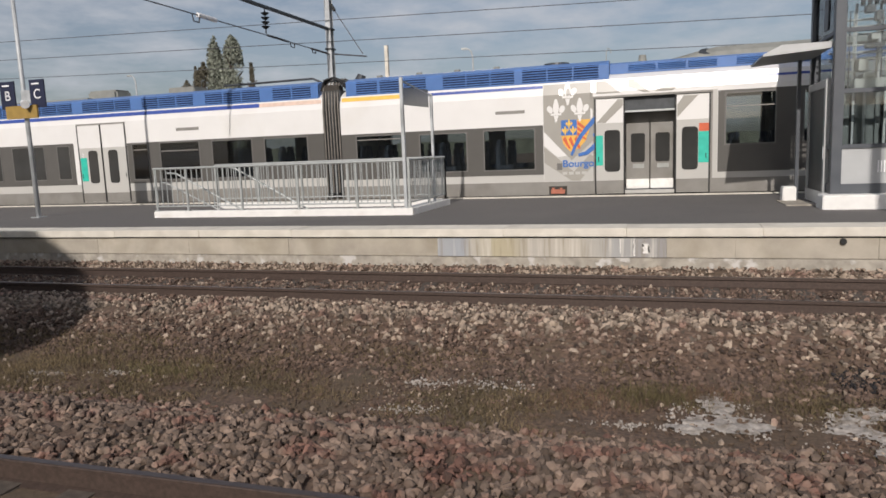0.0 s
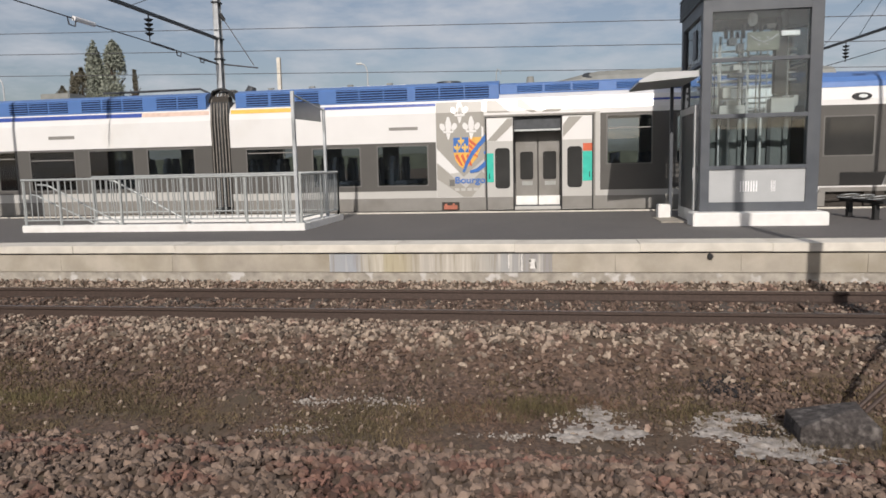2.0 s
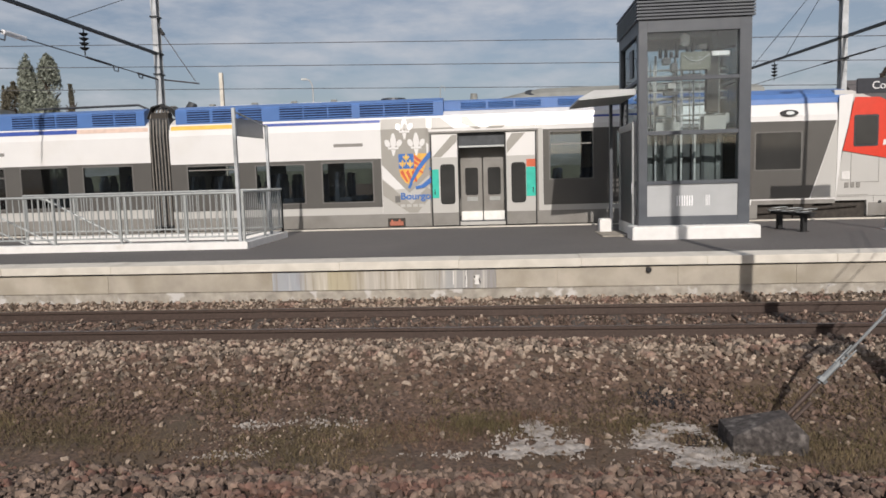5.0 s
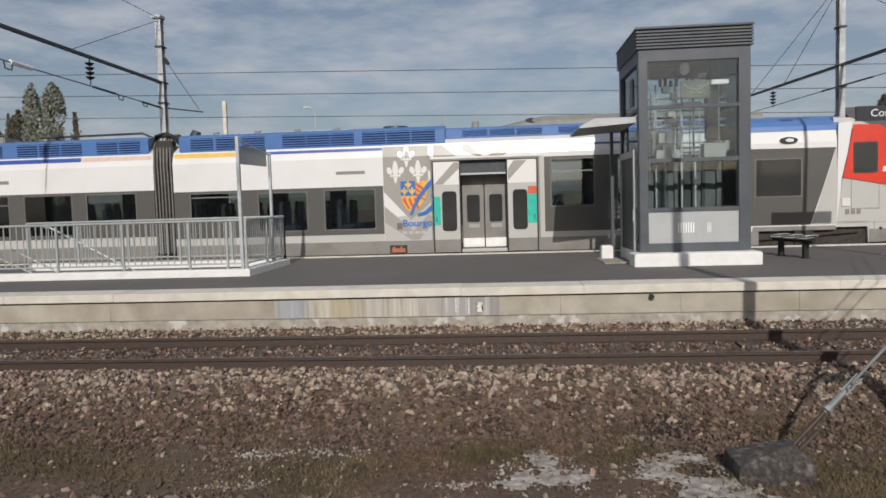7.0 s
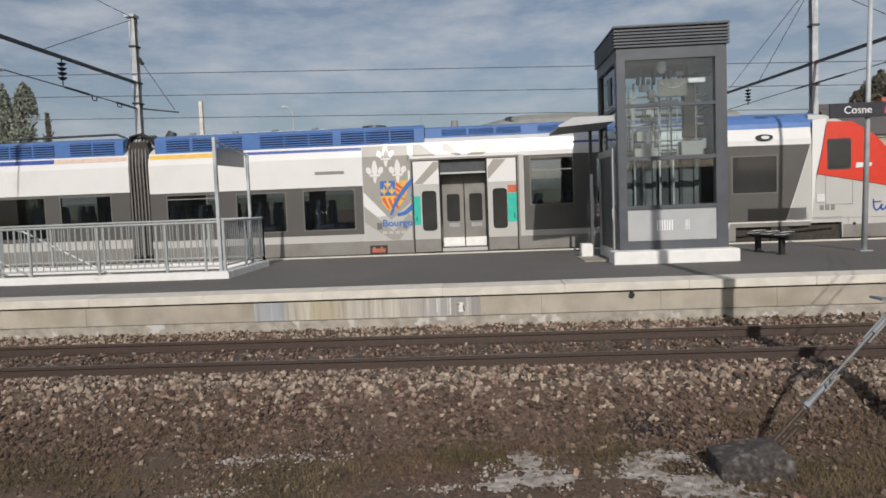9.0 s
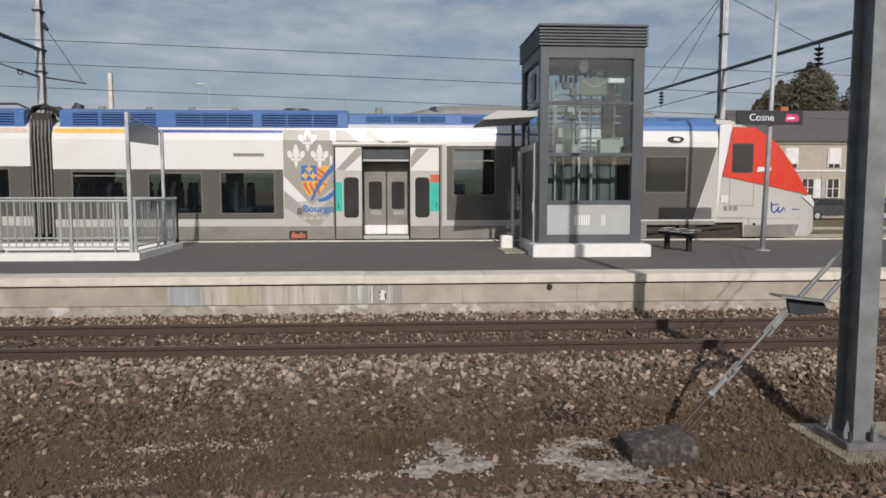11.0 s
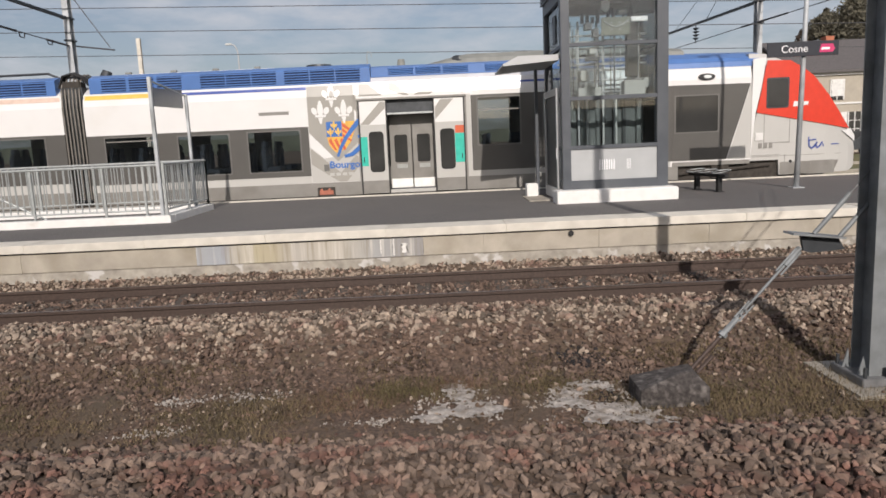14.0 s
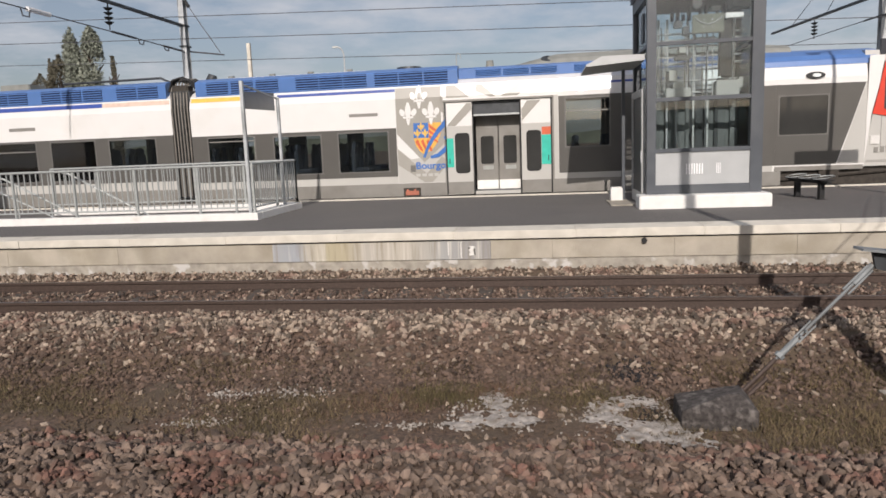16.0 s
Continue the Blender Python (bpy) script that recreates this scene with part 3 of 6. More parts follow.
# ---- train on the far side of the platform ----
FACE = 11.0
SIDE = [(FACE, 0.60), (FACE - 0.01, 1.2), (FACE - 0.01, 2.6), (FACE - 0.01, 3.4), (FACE + 0.07, 3.74), (FACE + 0.35, 3.9), (FACE + 0.9, 4.1), (FACE + 2.0, 4.1), (FACE + 2.55, 3.9), (FACE + 2.83, 3.74), (FACE + 2.9, 3.3), (FACE + 2.92, 0.60)]


def face_y(z):
    """The near face of the train at a height."""
    return float(np.interp(z, [p[1] for p in SIDE[:5]], [p[0] for p in SIDE[:5]]))


def sheet(poly, proud, depth=0.03):
    """A plate on the train's side that follows its curve: outline of (x, z), standing proud of the face."""
    bm = slab_xz(poly, 0, depth)
    for z in (1.2, 3.4):
        if min(p[1] for p in poly) < z - 0.01 and max(p[1] for p in poly) > z + 0.01:
            bmesh.ops.bisect_plane(bm, geom=[*bm.verts, *bm.edges, *bm.faces], dist=1e-6, plane_co=(0, 0, z), plane_no=(0, 0, 1))
    bmesh.ops.triangulate(bm, faces=bm.faces)
    for v in bm.verts:
        v.co.y += face_y(v.co.z) - proud
    return bm


def band(x0, x1, z0, z1, proud, depth=0.03):
    """A strip along the side, cut at the heights where the side bends."""
    bm = bmesh.new()
    zs = [z0] + [z for z in (1.2, 3.4) if z0 < z < z1] + [z1]
    f = [[bm.verts.new((x, face_y(z) - proud, z)) for z in zs] for x in (x0, x1)]
    b = [[bm.verts.new((x, face_y(z) - proud + depth, z)) for z in zs] for x in (x0, x1)]
    for i in range(len(zs) - 1):
        bm.faces.new((f[0][i], f[1][i], f[1][i + 1], f[0][i + 1]))
        bm.faces.new((f[0][i], f[0][i + 1], b[0][i + 1], b[0][i]))
        bm.faces.new((f[1][i + 1], f[1][i], b[1][i], b[1][i + 1]))
    bm.faces.new((f[0][0], b[0][0], b[1][0], f[1][0]))
    bm.faces.new((f[0][-1], f[1][-1], b[1][-1], b[0][-1]))
    return bm


def window(parent, x0, x1, z0, z1, blind=0.0, mat="train_window"):
    w = part("window", sheet(rounded(x0, x1, z0, z1, 0.05), 0.016, 0.012), mat, parent, "dark tinted window pane")
    rim = bmesh.new()
    for a, b, c, d in ((x0 - 0.035, x1 + 0.035, z1 + 0.001, z1 + 0.035), (x0 - 0.035, x1 + 0.035, z0 - 0.035, z0 - 0.001), (x0 - 0.035, x0 - 0.001, z0, z1), (x1 + 0.001, x1 + 0.035, z0, z1)):
        box(rim, a, b, face_y((c + d) / 2) - 0.02, face_y((c + d) / 2), c, d)
    part("window_frame", rim, "frame_grey", w)
    if blind:
        part("tilting_vent", band(x0 + 0.03, x1 - 0.03, z1 - blind, z1 - blind + 0.03, 0.024, 0.02), "train_skirt", w, "grey bar of the hopper window")
    return w


def louvre(parent, x0, x1, z0=3.80, z1=4.15, n=5, back=0.075):
    """A roof cooling grille: a flat plate painted as dark as shaded gaps, a blue rim and sloping slats."""
    bm = bmesh.new()
    y = FACE + back
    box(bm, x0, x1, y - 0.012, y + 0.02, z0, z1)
    g = part("roof_grille", bm, "slat_gap_shade", parent)
    for i in range(n):
        z = z0 + (z1 - z0) * (i + 0.5) / n
        s = bmesh.new()
        v = [s.verts.new(p) for p in ((x0, y - 0.045, z - 0.012), (x1, y - 0.045, z - 0.012), (x1, y - 0.012, z + 0.018), (x0, y - 0.012, z + 0.018), (x0, y - 0.038, z - 0.02), (x1, y - 0.038, z - 0.02), (x1, y - 0.01, z + 0.006), (x0, y - 0.01, z + 0.006))]
        for q in ((0, 1, 2, 3), (7, 6, 5, 4), (0, 4, 5, 1), (3, 2, 6, 7), (0, 3, 7, 4), (1, 5, 6, 2)):
            s.faces.new([v[k] for k in q])
        part("slat", s, "train_blue", g)
    return g


def door_leaf(parent, x0, x1, z0, z1, proud, win, strip=None, stripe_mat="train_white"):
    d = part("door_leaf", band(x0, x1, z0, z1, proud, 0.05), "train_grey", parent, "light grey plug door leaf")
    part("door_window", sheet(rounded(win[0], win[1], win[2], win[3], 0.10), proud + 0.008, 0.02), "train_window", d, "tall dark rounded window")
    part("upper_panel", band(x0 + 0.02, x1 - 0.02, 2.55, z1 - 0.02, proud + 0.004, 0.02), stripe_mat, d, "white upper half of the door leaf")
    part("kick_panel", band(x0 + 0.01, x1 - 0.01, z0 + 0.01, 0.98, proud + 0.004, 0.02), "train_skirt", d, "darker grey foot of the door leaf")
    edge = boxed(x0 - 0.020, x0 + 0.022, FACE - proud - 0.02, FACE - proud + 0.03, z0, z1)
    box(edge, x1 - 0.022, x1 + 0.016, FACE - proud - 0.02, FACE - proud + 0.03, z0, z1)
    part("door_seal", edge, "black", d)
    if strip:
        part("class_stripe", sheet([(strip[0], 1.40), (strip[1], 1.40), (strip[1], 2.22), (strip[0], 2.22)], proud + 0.006, 0.02), "teal", d, "turquoise class stripe")
    hx = x1 - 0.09 if win[0] - x0 < x1 - win[1] else x0 + 0.09
    part("door_button", boxed(hx - 0.02, hx + 0.02, FACE - proud - 0.02, FACE, 1.50, 1.66, bevel=0.008), "black", d)
    return d


def saloon(x0, x1, zl, zh, wins, label):
    """A hollow stretch of carriage: body below and above the windows, pierced walls on both sides, seats inside."""
    up = [(face_y(zh), zh)] + [p for p in SIDE[:-1] if p[1] > zh] + [(FACE + 2.91, zh)]
    body = part("carriage_body", along_x(up, x0, x1), "train_white", train, label)
    part("lower_body", along_x([(FACE, 0.60), (face_y(zl), zl), (FACE + 2.92, zl), (FACE + 2.92, 0.60)], x0, x1), "train_white", body)
    far_wall = bmesh.new()
    xs_ = [x0] + sorted(x for w_ in wins for x in w_[:2]) + [x1]
    for a, b in zip(xs_[::2], xs_[1::2]):
        part("window_pillar", boxed(a, b, FACE - 0.019, FACE + 0.05, zl, zh), "train_band", body, "dark grey window pillar")
        box(far_wall, a, b, FACE + 2.84, FACE + 2.91, zl, zh)
    for a, b, c, d, e in wins:
        for lo_z, hi_z in ((zl, c), (d, zh)):
            part("window_band", boxed(a, b, FACE - 0.019, FACE + 0.05, lo_z, hi_z), "train_band", body, "dark grey window band")
        box(far_wall, a, b, FACE + 2.84, FACE + 2.91, zl, 1.5)
        window(body, a, b, c, d, e, "train_pane")
    part("far_wall", far_wall, "train_grey", body, "far side wall with its window openings")
    ends = boxed(x0, x0 + 0.04, FACE + 0.06, FACE + 2.83, zl, zh)
    box(ends, x1 - 0.04, x1, FACE + 0.06, FACE + 2.83, zl, zh)
    part("end_wall", ends, "train_grey", body)
    first = None
    for i in range(int((x1 - x0 - 0.7) / 0.88)):
        for dy in (0.40, 0.90, 1.95, 2.45):
            if first is None:
                sb = boxed(-0.06, 0.06, -0.22, 0.22, zl, zl + 0.86, bevel=0.03)
                box(sb, -0.05, 0.07, -0.14, 0.14, zl + 0.865, zl + 1.04, bevel=0.03)
                box(sb, 0.07, 0.46, -0.22, 0.22, zl + 0.18, zl + 0.30, bevel=0.03)
                first = seat = part("seat", sb, "seat_cloth", body, "blue grey cloth passenger seat")
            else:
                seat = first.copy()
                scene.collection.objects.link(seat)
            seat.location = (x0 + 0.5 + 0.88 * i, FACE + dy, 0)
    return body


train = thing("regional_train", (0, 0, 0), "white and grey regional train, blue roof, red cab, doors open", "train")
# far cars
car_l = part("carriage_body", along_x(SIDE, -25.0, -17.05), "train_white", train, "white painted carriage body")
part("window_band", band(-25, -19.35, 1.28, 2.74, 0.009), "train_band", car_l, "dark grey window band")
for a, b, c, d, e in ((-22.15, -20.7, 1.5, 2.66, 0.0), (-20.08, -19.55, 1.5, 2.64, 0), (-24.5, -22.75, 1.5, 2.66, 0)):
    window(car_l, a, b, c, d, e)
saloon(-17.05, -9.55, 1.28, 2.66, ((-16.82, -16.2, 1.42, 2.60, 0.2), (-15.68, -14.15, 1.40, 2.60, 0.28), (-13.62, -12.15, 1.40, 2.58, 0.0), (-11.65, -10.14, 1.72, 2.57, 0)), "white painted carriage body with a seated saloon")
part("skirt", band(-25, -9.55, 0.6, 1.02, 0.006), "train_skirt", car_l)
part("waist_band", band(-25, -9.55, 1.02, 1.28, 0.004), "train_grey", car_l)
part("stripe", band(-25, -11.8, 3.58, 3.70, 0.008), "stripe_blue", car_l, "blue stripe below the roof")
part("stripe", band(-11.79, -9.6, 3.58, 3.70, 0.008), "stripe_pink", car_l, "pale salmon stripe below the roof")
part("air_vent", boxed(-15.0, -14.1, FACE - 0.012, FACE + 0.02, 2.98, 3.08), "train_skirt", car_l)
part("door_frame", boxed(-19.16, -17.04, FACE - 0.02, FACE + 0.02, 3.34, 3.39), "train_skirt", car_l)
for a, b, w, st in ((-19.12, -18.12, (-18.72, -18.32, 1.32, 2.46), (-19.08, -18.80)), (-18.10, -17.08, (-17.86, -17.46, 1.32, 2.46), None)):
    door_leaf(car_l, a, b, 0.66, 3.34, 0.02, w, st)
lettering("class_number", "2", 0.2, (-19.0, FACE - 0.032, 2.24), "sign_white", car_l)

part("carriage_body", along_x(SIDE, -41.0, -25.6), "train_white", train, "white painted carriage body")
# roof fairings
for x0, x1, who in ((-25.0, -9.7, car_l),):
    part("roof_fairing", along_x([(FACE + 0.07, 3.745), (FACE + 0.55, 3.745), (FACE + 0.55, 4.27), (FACE + 0.34, 4.27), (FACE + 0.10, 4.18), (FACE + 0.07, 4.14)], x0, x1), "train_blue", who, "blue roof fairing")
    for k in range(6):
        for j in range(3):
            a = x0 + 1.10 + k * 2.52 + j * 0.70
            if a < -10.4:
                louvre(who, a, a + 0.64)
# gangway
gang = part("gangway_bellows", boxed(-9.55, -8.95, FACE + 0.1, FACE + 2.8, 0.8, 3.9), "dark_steel", train, "dark pleated gangway between two carriages")
for i in range(8):
    x = -9.53 + i * 0.078
    part("pleat", boxed(x, x + 0.05, FACE + 0.04, FACE + 2.85, 0.75, 3.95), "dark_steel", gang)
for i in range(6):
    x = -9.50 + 0.10 * i
    part("gangway_cable", rods([(x, FACE - 0.015, 0.8), (x, FACE - 0.02, 2.6), (x - 0.02, FACE - 0.0, 3.4), (x - 0.03, FACE + 0.06, 3.9), (x, FACE + 0.2, 4.22), (x + 0.05, FACE + 0.5, 4.33), (x + 0.12, FACE + 0.9, 4.2)], 0.026), "cable", train, "grey brown cable running up the carriage joint")
for i in range(3):
    part("roof_cable", rods([(-9.62, FACE + 0.12 + 0.1 * i, 3.95), (-9.45, FACE + 0.05 + 0.1 * i, 4.27), (-9.2, FACE + 0.04 + 0.1 * i, 4.33 + 0.02 * i), (-8.95, FACE + 0.08 + 0.1 * i, 4.24), (-8.78, FACE + 0.14 + 0.1 * i, 4.0)], 0.032), "black", train, "black roof cable arched over the joint")
part("junction_box", boxed(-9.50, -8.98, FACE + 0.05, FACE + 0.4, 3.72, 4.12, bevel=0.03), "bogie", train, "dark cable box at roof height")

# cab car
car = part("carriage_body", along_x(SIDE, -2.68, -1.28), "train_white", train, "white painted carriage body")
saloon(-8.95, -2.68, 1.19, 2.58, ((-8.43, -6.98, 1.72, 2.50, 0.12), (-6.37, -4.95, 1.36, 2.46, 0), (-4.40, -2.94, 1.36, 2.48, 0)), "white painted carriage body with a seated saloon")
part("carriage_body", along_x(SIDE, 1.80, 1.94), "train_white", train, "white painted door pillar")
right = saloon(1.94, 7.65, 1.14, 3.26, ((2.14, 3.32, 1.87, 3.17, 0.35), (4.0, 5.2, 1.87, 3.17, 0.35)), "white painted cab carriage body with a seated saloon")
part("carriage_body", along_x([(FACE - 0.007, 1.05)] + SIDE[1:-1] + [(FACE + 2.92, 1.05)], 7.651, 9.9), "train_white", train, "white body over the bogie")
roofc = along_x([(FACE + 0.055, 3.72), (FACE + 0.09, 3.86), (FACE + 0.22, 4.02), (FACE + 0.5, 4.16), (FACE + 0.9, 4.24), (FACE + 2.0, 4.24), (FACE + 2.4, 4.1), (FACE + 2.6, 3.9), (FACE + 2.7, 3.72)], 7.2, 10.28)
for v in roofc.verts:
    if v.co.x > 9:
        v.co.z -= 0.06 if v.co.z > 4 else 0
part("roof_cover", roofc, "train_blue", right, "smooth blue roof cover behind the cab")
part("door_header", along_x([(FACE - 0.01, 3.24), (FACE - 0.01, 3.4), (FACE + 0.07, 3.74), (FACE + 0.35, 3.9), (FACE + 2.5, 3.9), (FACE + 2.9, 3.3), (FACE + 2.9, 3.24)], -1.28, 1.80), "train_white", train, "white body over the doors")
part("skirt", band(-8.95, -2.68, 0.6, 0.98, 0.006), "train_skirt", car)
part("skirt", band(-2.68, -1.29, 0.6, 0.98, 0.006), "train_skirt", car)
part("waist_band", band(-8.95, -2.68, 0.98, 1.19, 0.004), "train_grey", car)
part("stripe", band(-8.9, -6.4, 3.58, 3.70, 0.008), "stripe_yellow", car, "yellow stripe below the roof")
part("stripe", band(-6.2, -2.68, 3.60, 3.68, 0.008), "stripe_blue", car, "blue stripe below the roof")
part("air_vent", boxed(-4.05, -3.2, FACE - 0.012, FACE + 0.02, 2.94, 3.03), "train_skirt", car)
# no hollow here: a dark plate carries the recess shade in its colour
oc = part("equipment_recess", boxed(-2.54, -2.03, FACE - 0.016, FACE + 0.05, 0.61, 0.85), "bogie", car, "plate coloured dark as the shade of an equipment recess")
part("orange_tank", boxed(-2.48, -2.09, FACE - 0.028, FACE - 0.015, 0.64, 0.76, bevel=0.005), "orange", oc, "faded orange tank end")
for dx in (-2.42, -2.2):
    part("tank_valve", rod(bmesh.new(), (dx, FACE - 0.03, 0.78), (dx, FACE - 0.0, 0.78), 0.035, 10), "orange", oc)
part("roof_fairing", along_x([(FACE + 0.07, 3.745), (FACE + 0.55, 3.745), (FACE + 0.55, 4.27), (FACE + 0.34, 4.27), (FACE + 0.10, 4.18), (FACE + 0.07, 4.14)], -8.75, -0.86), "train_blue", car, "blue roof fairing")
for a in (-8.40, -7.62, -6.84, -5.62, -4.90, -4.18, -3.26, -2.54, -1.82):
    louvre(car, a, a + 0.68)
part("roof_fairing", along_x([(FACE + 0.30, 3.885), (FACE + 0.9, 3.885), (FACE + 0.9, 4.20), (FACE + 0.42, 4.20), (FACE + 0.30, 4.15)], -0.85, 7.2), "train_blue", right, "blue roof fairing set back over the doors")
for a in (-0.36, 0.42, 1.20, 2.4, 3.2, 4.6, 5.4):
    louvre(right, a, a + 0.72, 3.95, 4.13, 4, 0.305)
part("roof_hump", along_x([(FACE + 0.55, 4.0), (FACE + 0.7, 4.2), (FACE + 1.2, 4.27), (FACE + 1.9, 4.27), (FACE + 2.4, 4.2), (FACE + 2.5, 4.0)], -7.3, 0.5), "roof_grey", car, "grey equipment housing on the roof", smooth=False)
HUMP = [(0.5, 4.24), (1.0, 4.34), (1.5, 4.45), (1.95, 4.53), (2.05, 4.53), (4.5, 4.54), (7.0, 4.52), (8.2, 4.40)]
hump, rings_ = bmesh.new(), []
for hx, ht in HUMP:
    rings_.append([hump.verts.new((hx, FACE + y, z)) for y, z in ((0.55, 4.05), (0.68, 4.05 + (ht - 4.05) * 0.62), (0.95, ht - 0.03), (1.3, ht), (1.9, ht), (2.4, 4.1))])
for a, b in zip(rings_, rings_[1:]):
    for i in range(5):
        hump.faces.new((a[i], b[i], b[i + 1], a[i + 1]))
for r_ in (rings_[0], rings_[-1]):
    hump.faces.new(r_)
bmesh.ops.recalc_face_normals(hump, faces=hump.faces)
hump = part("roof_hump", hump, "roof_grey", right, "grey green equipment housing rising on the roof")
part("housing_fan", rod(bmesh.new(), (1.68, FACE + 0.835, 4.375), (1.68, FACE + 0.825, 4.395), 0.20, 20, 0.19), "dark_steel", hump, "dark oval fan opening")
part("roof_valve", rod(bmesh.new(), (0.0, FACE + 1.0, 4.2), (0.0, FACE + 1.0, 4.43), 0.13, 12, 0.10), "roof_grey", car)
part("roof_housing", boxed(-14.0, -10.4, FACE + 0.9, FACE + 2.3, 4.1, 4.34, bevel=0.04), "dark_steel", car_l, "dark roof equipment")
part("roof_housing", boxed(-23.0, -19.0, FACE + 0.5, FACE + 2.3, 4.1, 4.34, bevel=0.06), "roof_grey", car_l, "grey roof equipment")
part("roof_housing", boxed(-7.95, -3.6, FACE + 0.52, FACE + 2.3, 4.18, 4.30, bevel=0.03), "train_white", car, "pale roof housing")
part("roof_fan", rod(bmesh.new(), (-2.42, FACE + 1.1, 4.2), (-2.42, FACE + 1.1, 4.375), 0.40, 24, 0.37), "dark_steel", car, "round dark roof fan")
part("roof_cowl", rod(bmesh.new(), (-8.70, FACE + 0.9, 4.1), (-8.55, FACE + 0.9, 4.46), 0.20, 14, 0.13), "dark_steel", car, "dark slanted roof cowl")
part("roof_box", boxed(-15.8, -14.75, FACE + 0.8, FACE + 1.6, 4.1, 4.50, bevel=0.03), "roof_grey", car_l, "grey roof equipment box")
part("roof_dome", boxed(-19.3, -18.0, FACE + 0.8, FACE + 1.6, 4.1, 4.60, bevel=0.08), "roof_grey", car_l, "low grey roof housing")
part("roof_pipe", rods([(-13.5, FACE + 0.75, 4.42), (-10.2, FACE + 0.75, 4.44), (-9.9, FACE + 0.75, 4.3)], 0.035), "dark_steel", car_l, "dark pipe along the roof")
for hx in (-7.9, -6.6, -5.4, -4.2):
    part("roof_lug", boxed(hx, hx + 0.16, FACE + 0.54, FACE + 0.66, 4.30, 4.36), "roof_grey", car)
part("roof_aerial", rods([(-1.02, FACE + 1.3, 4.25), (-1.02, FACE + 1.3, 4.62), (-0.98, FACE + 1.3, 4.74), (-0.90, FACE + 1.3, 4.70), (-0.88, FACE + 1.3, 4.58)], 0.014), "galv", car, "small hooked roof aerial")

# livery panel
part("livery_panel", band(-2.67, -1.29, 0.99, 3.70, 0.006), "train_grey", car, "light grey livery panel")
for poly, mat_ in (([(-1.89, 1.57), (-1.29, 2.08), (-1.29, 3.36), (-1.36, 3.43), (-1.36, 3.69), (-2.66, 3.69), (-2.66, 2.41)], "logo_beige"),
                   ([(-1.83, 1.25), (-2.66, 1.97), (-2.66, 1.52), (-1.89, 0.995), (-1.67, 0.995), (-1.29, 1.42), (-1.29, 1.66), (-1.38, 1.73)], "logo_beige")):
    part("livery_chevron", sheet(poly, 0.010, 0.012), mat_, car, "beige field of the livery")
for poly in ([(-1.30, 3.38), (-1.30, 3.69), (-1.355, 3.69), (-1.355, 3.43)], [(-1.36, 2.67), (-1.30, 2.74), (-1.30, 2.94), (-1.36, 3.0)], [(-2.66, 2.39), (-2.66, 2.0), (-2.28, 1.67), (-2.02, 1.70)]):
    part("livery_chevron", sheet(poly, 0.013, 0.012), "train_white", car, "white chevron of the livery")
def oval(cx, cz, a, b, turn=0.0, n=14, tip=1.0):
    """An oval outline, pointed at its top where tip is above 1."""
    pts, c, d = [], math.cos(radians(turn)), math.sin(radians(turn))
    for k in range(n):
        u, v = math.cos(2 * math.pi * k / n) * a, math.sin(2 * math.pi * k / n) * b
        if v > 0.8 * b:
            v *= tip
        pts.append((cx + u * c - v * d, cz + u * d + v * c))
    return pts


def fleur(x, z, s, mat, proud):
    """A lily flower: a pointed middle petal, two side petals, a tie and a foot."""
    bits = (oval(0, 0.10, 0.085, 0.2, 0, 16, 1.25), oval(0.17, 0.06, 0.075, 0.11, -25), oval(-0.17, 0.06, 0.075, 0.11, 25), [(-0.15, -0.11), (0.15, -0.11), (0.15, -0.05), (-0.15, -0.05)], [(-0.02, -0.30), (0.02, -0.30), (0.065, -0.12), (-0.065, -0.12)])
    bm = bmesh.new()
    for k, bit in enumerate(bits):
        slab_xz([(x + a * s, z + b * s) for a, b in bit], -0.0008 * k, 0.012, bm)
    for v in bm.verts:
        v.co.y += face_y(v.co.z) - proud
    part("livery_flower", bm, mat, car, "stylised lily flower of the livery")


for x, z in ((-1.98, 3.40), (-2.31, 2.94), (-1.65, 2.94)):
    fleur(x, z, 1.0, "train_white", 0.018)
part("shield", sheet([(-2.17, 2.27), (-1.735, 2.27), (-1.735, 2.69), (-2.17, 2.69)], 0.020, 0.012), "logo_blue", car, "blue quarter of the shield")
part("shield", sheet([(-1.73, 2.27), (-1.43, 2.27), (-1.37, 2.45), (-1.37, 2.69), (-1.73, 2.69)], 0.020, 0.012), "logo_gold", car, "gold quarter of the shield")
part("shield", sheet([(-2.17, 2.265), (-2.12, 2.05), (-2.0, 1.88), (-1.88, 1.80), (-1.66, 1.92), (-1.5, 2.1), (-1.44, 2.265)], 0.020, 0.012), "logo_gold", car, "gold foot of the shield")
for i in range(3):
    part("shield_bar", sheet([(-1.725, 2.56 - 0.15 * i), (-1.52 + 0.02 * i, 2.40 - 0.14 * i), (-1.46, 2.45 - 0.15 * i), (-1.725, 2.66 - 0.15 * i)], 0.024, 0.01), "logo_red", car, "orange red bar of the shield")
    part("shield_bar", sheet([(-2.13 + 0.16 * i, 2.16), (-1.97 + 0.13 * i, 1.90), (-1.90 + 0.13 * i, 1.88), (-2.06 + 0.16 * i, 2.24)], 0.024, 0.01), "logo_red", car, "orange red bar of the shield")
for x, z in ((-1.95, 2.57), (-2.06, 2.39), (-1.84, 2.39)):
    fleur(x, z, 0.38, "stripe_yellow", 0.026)


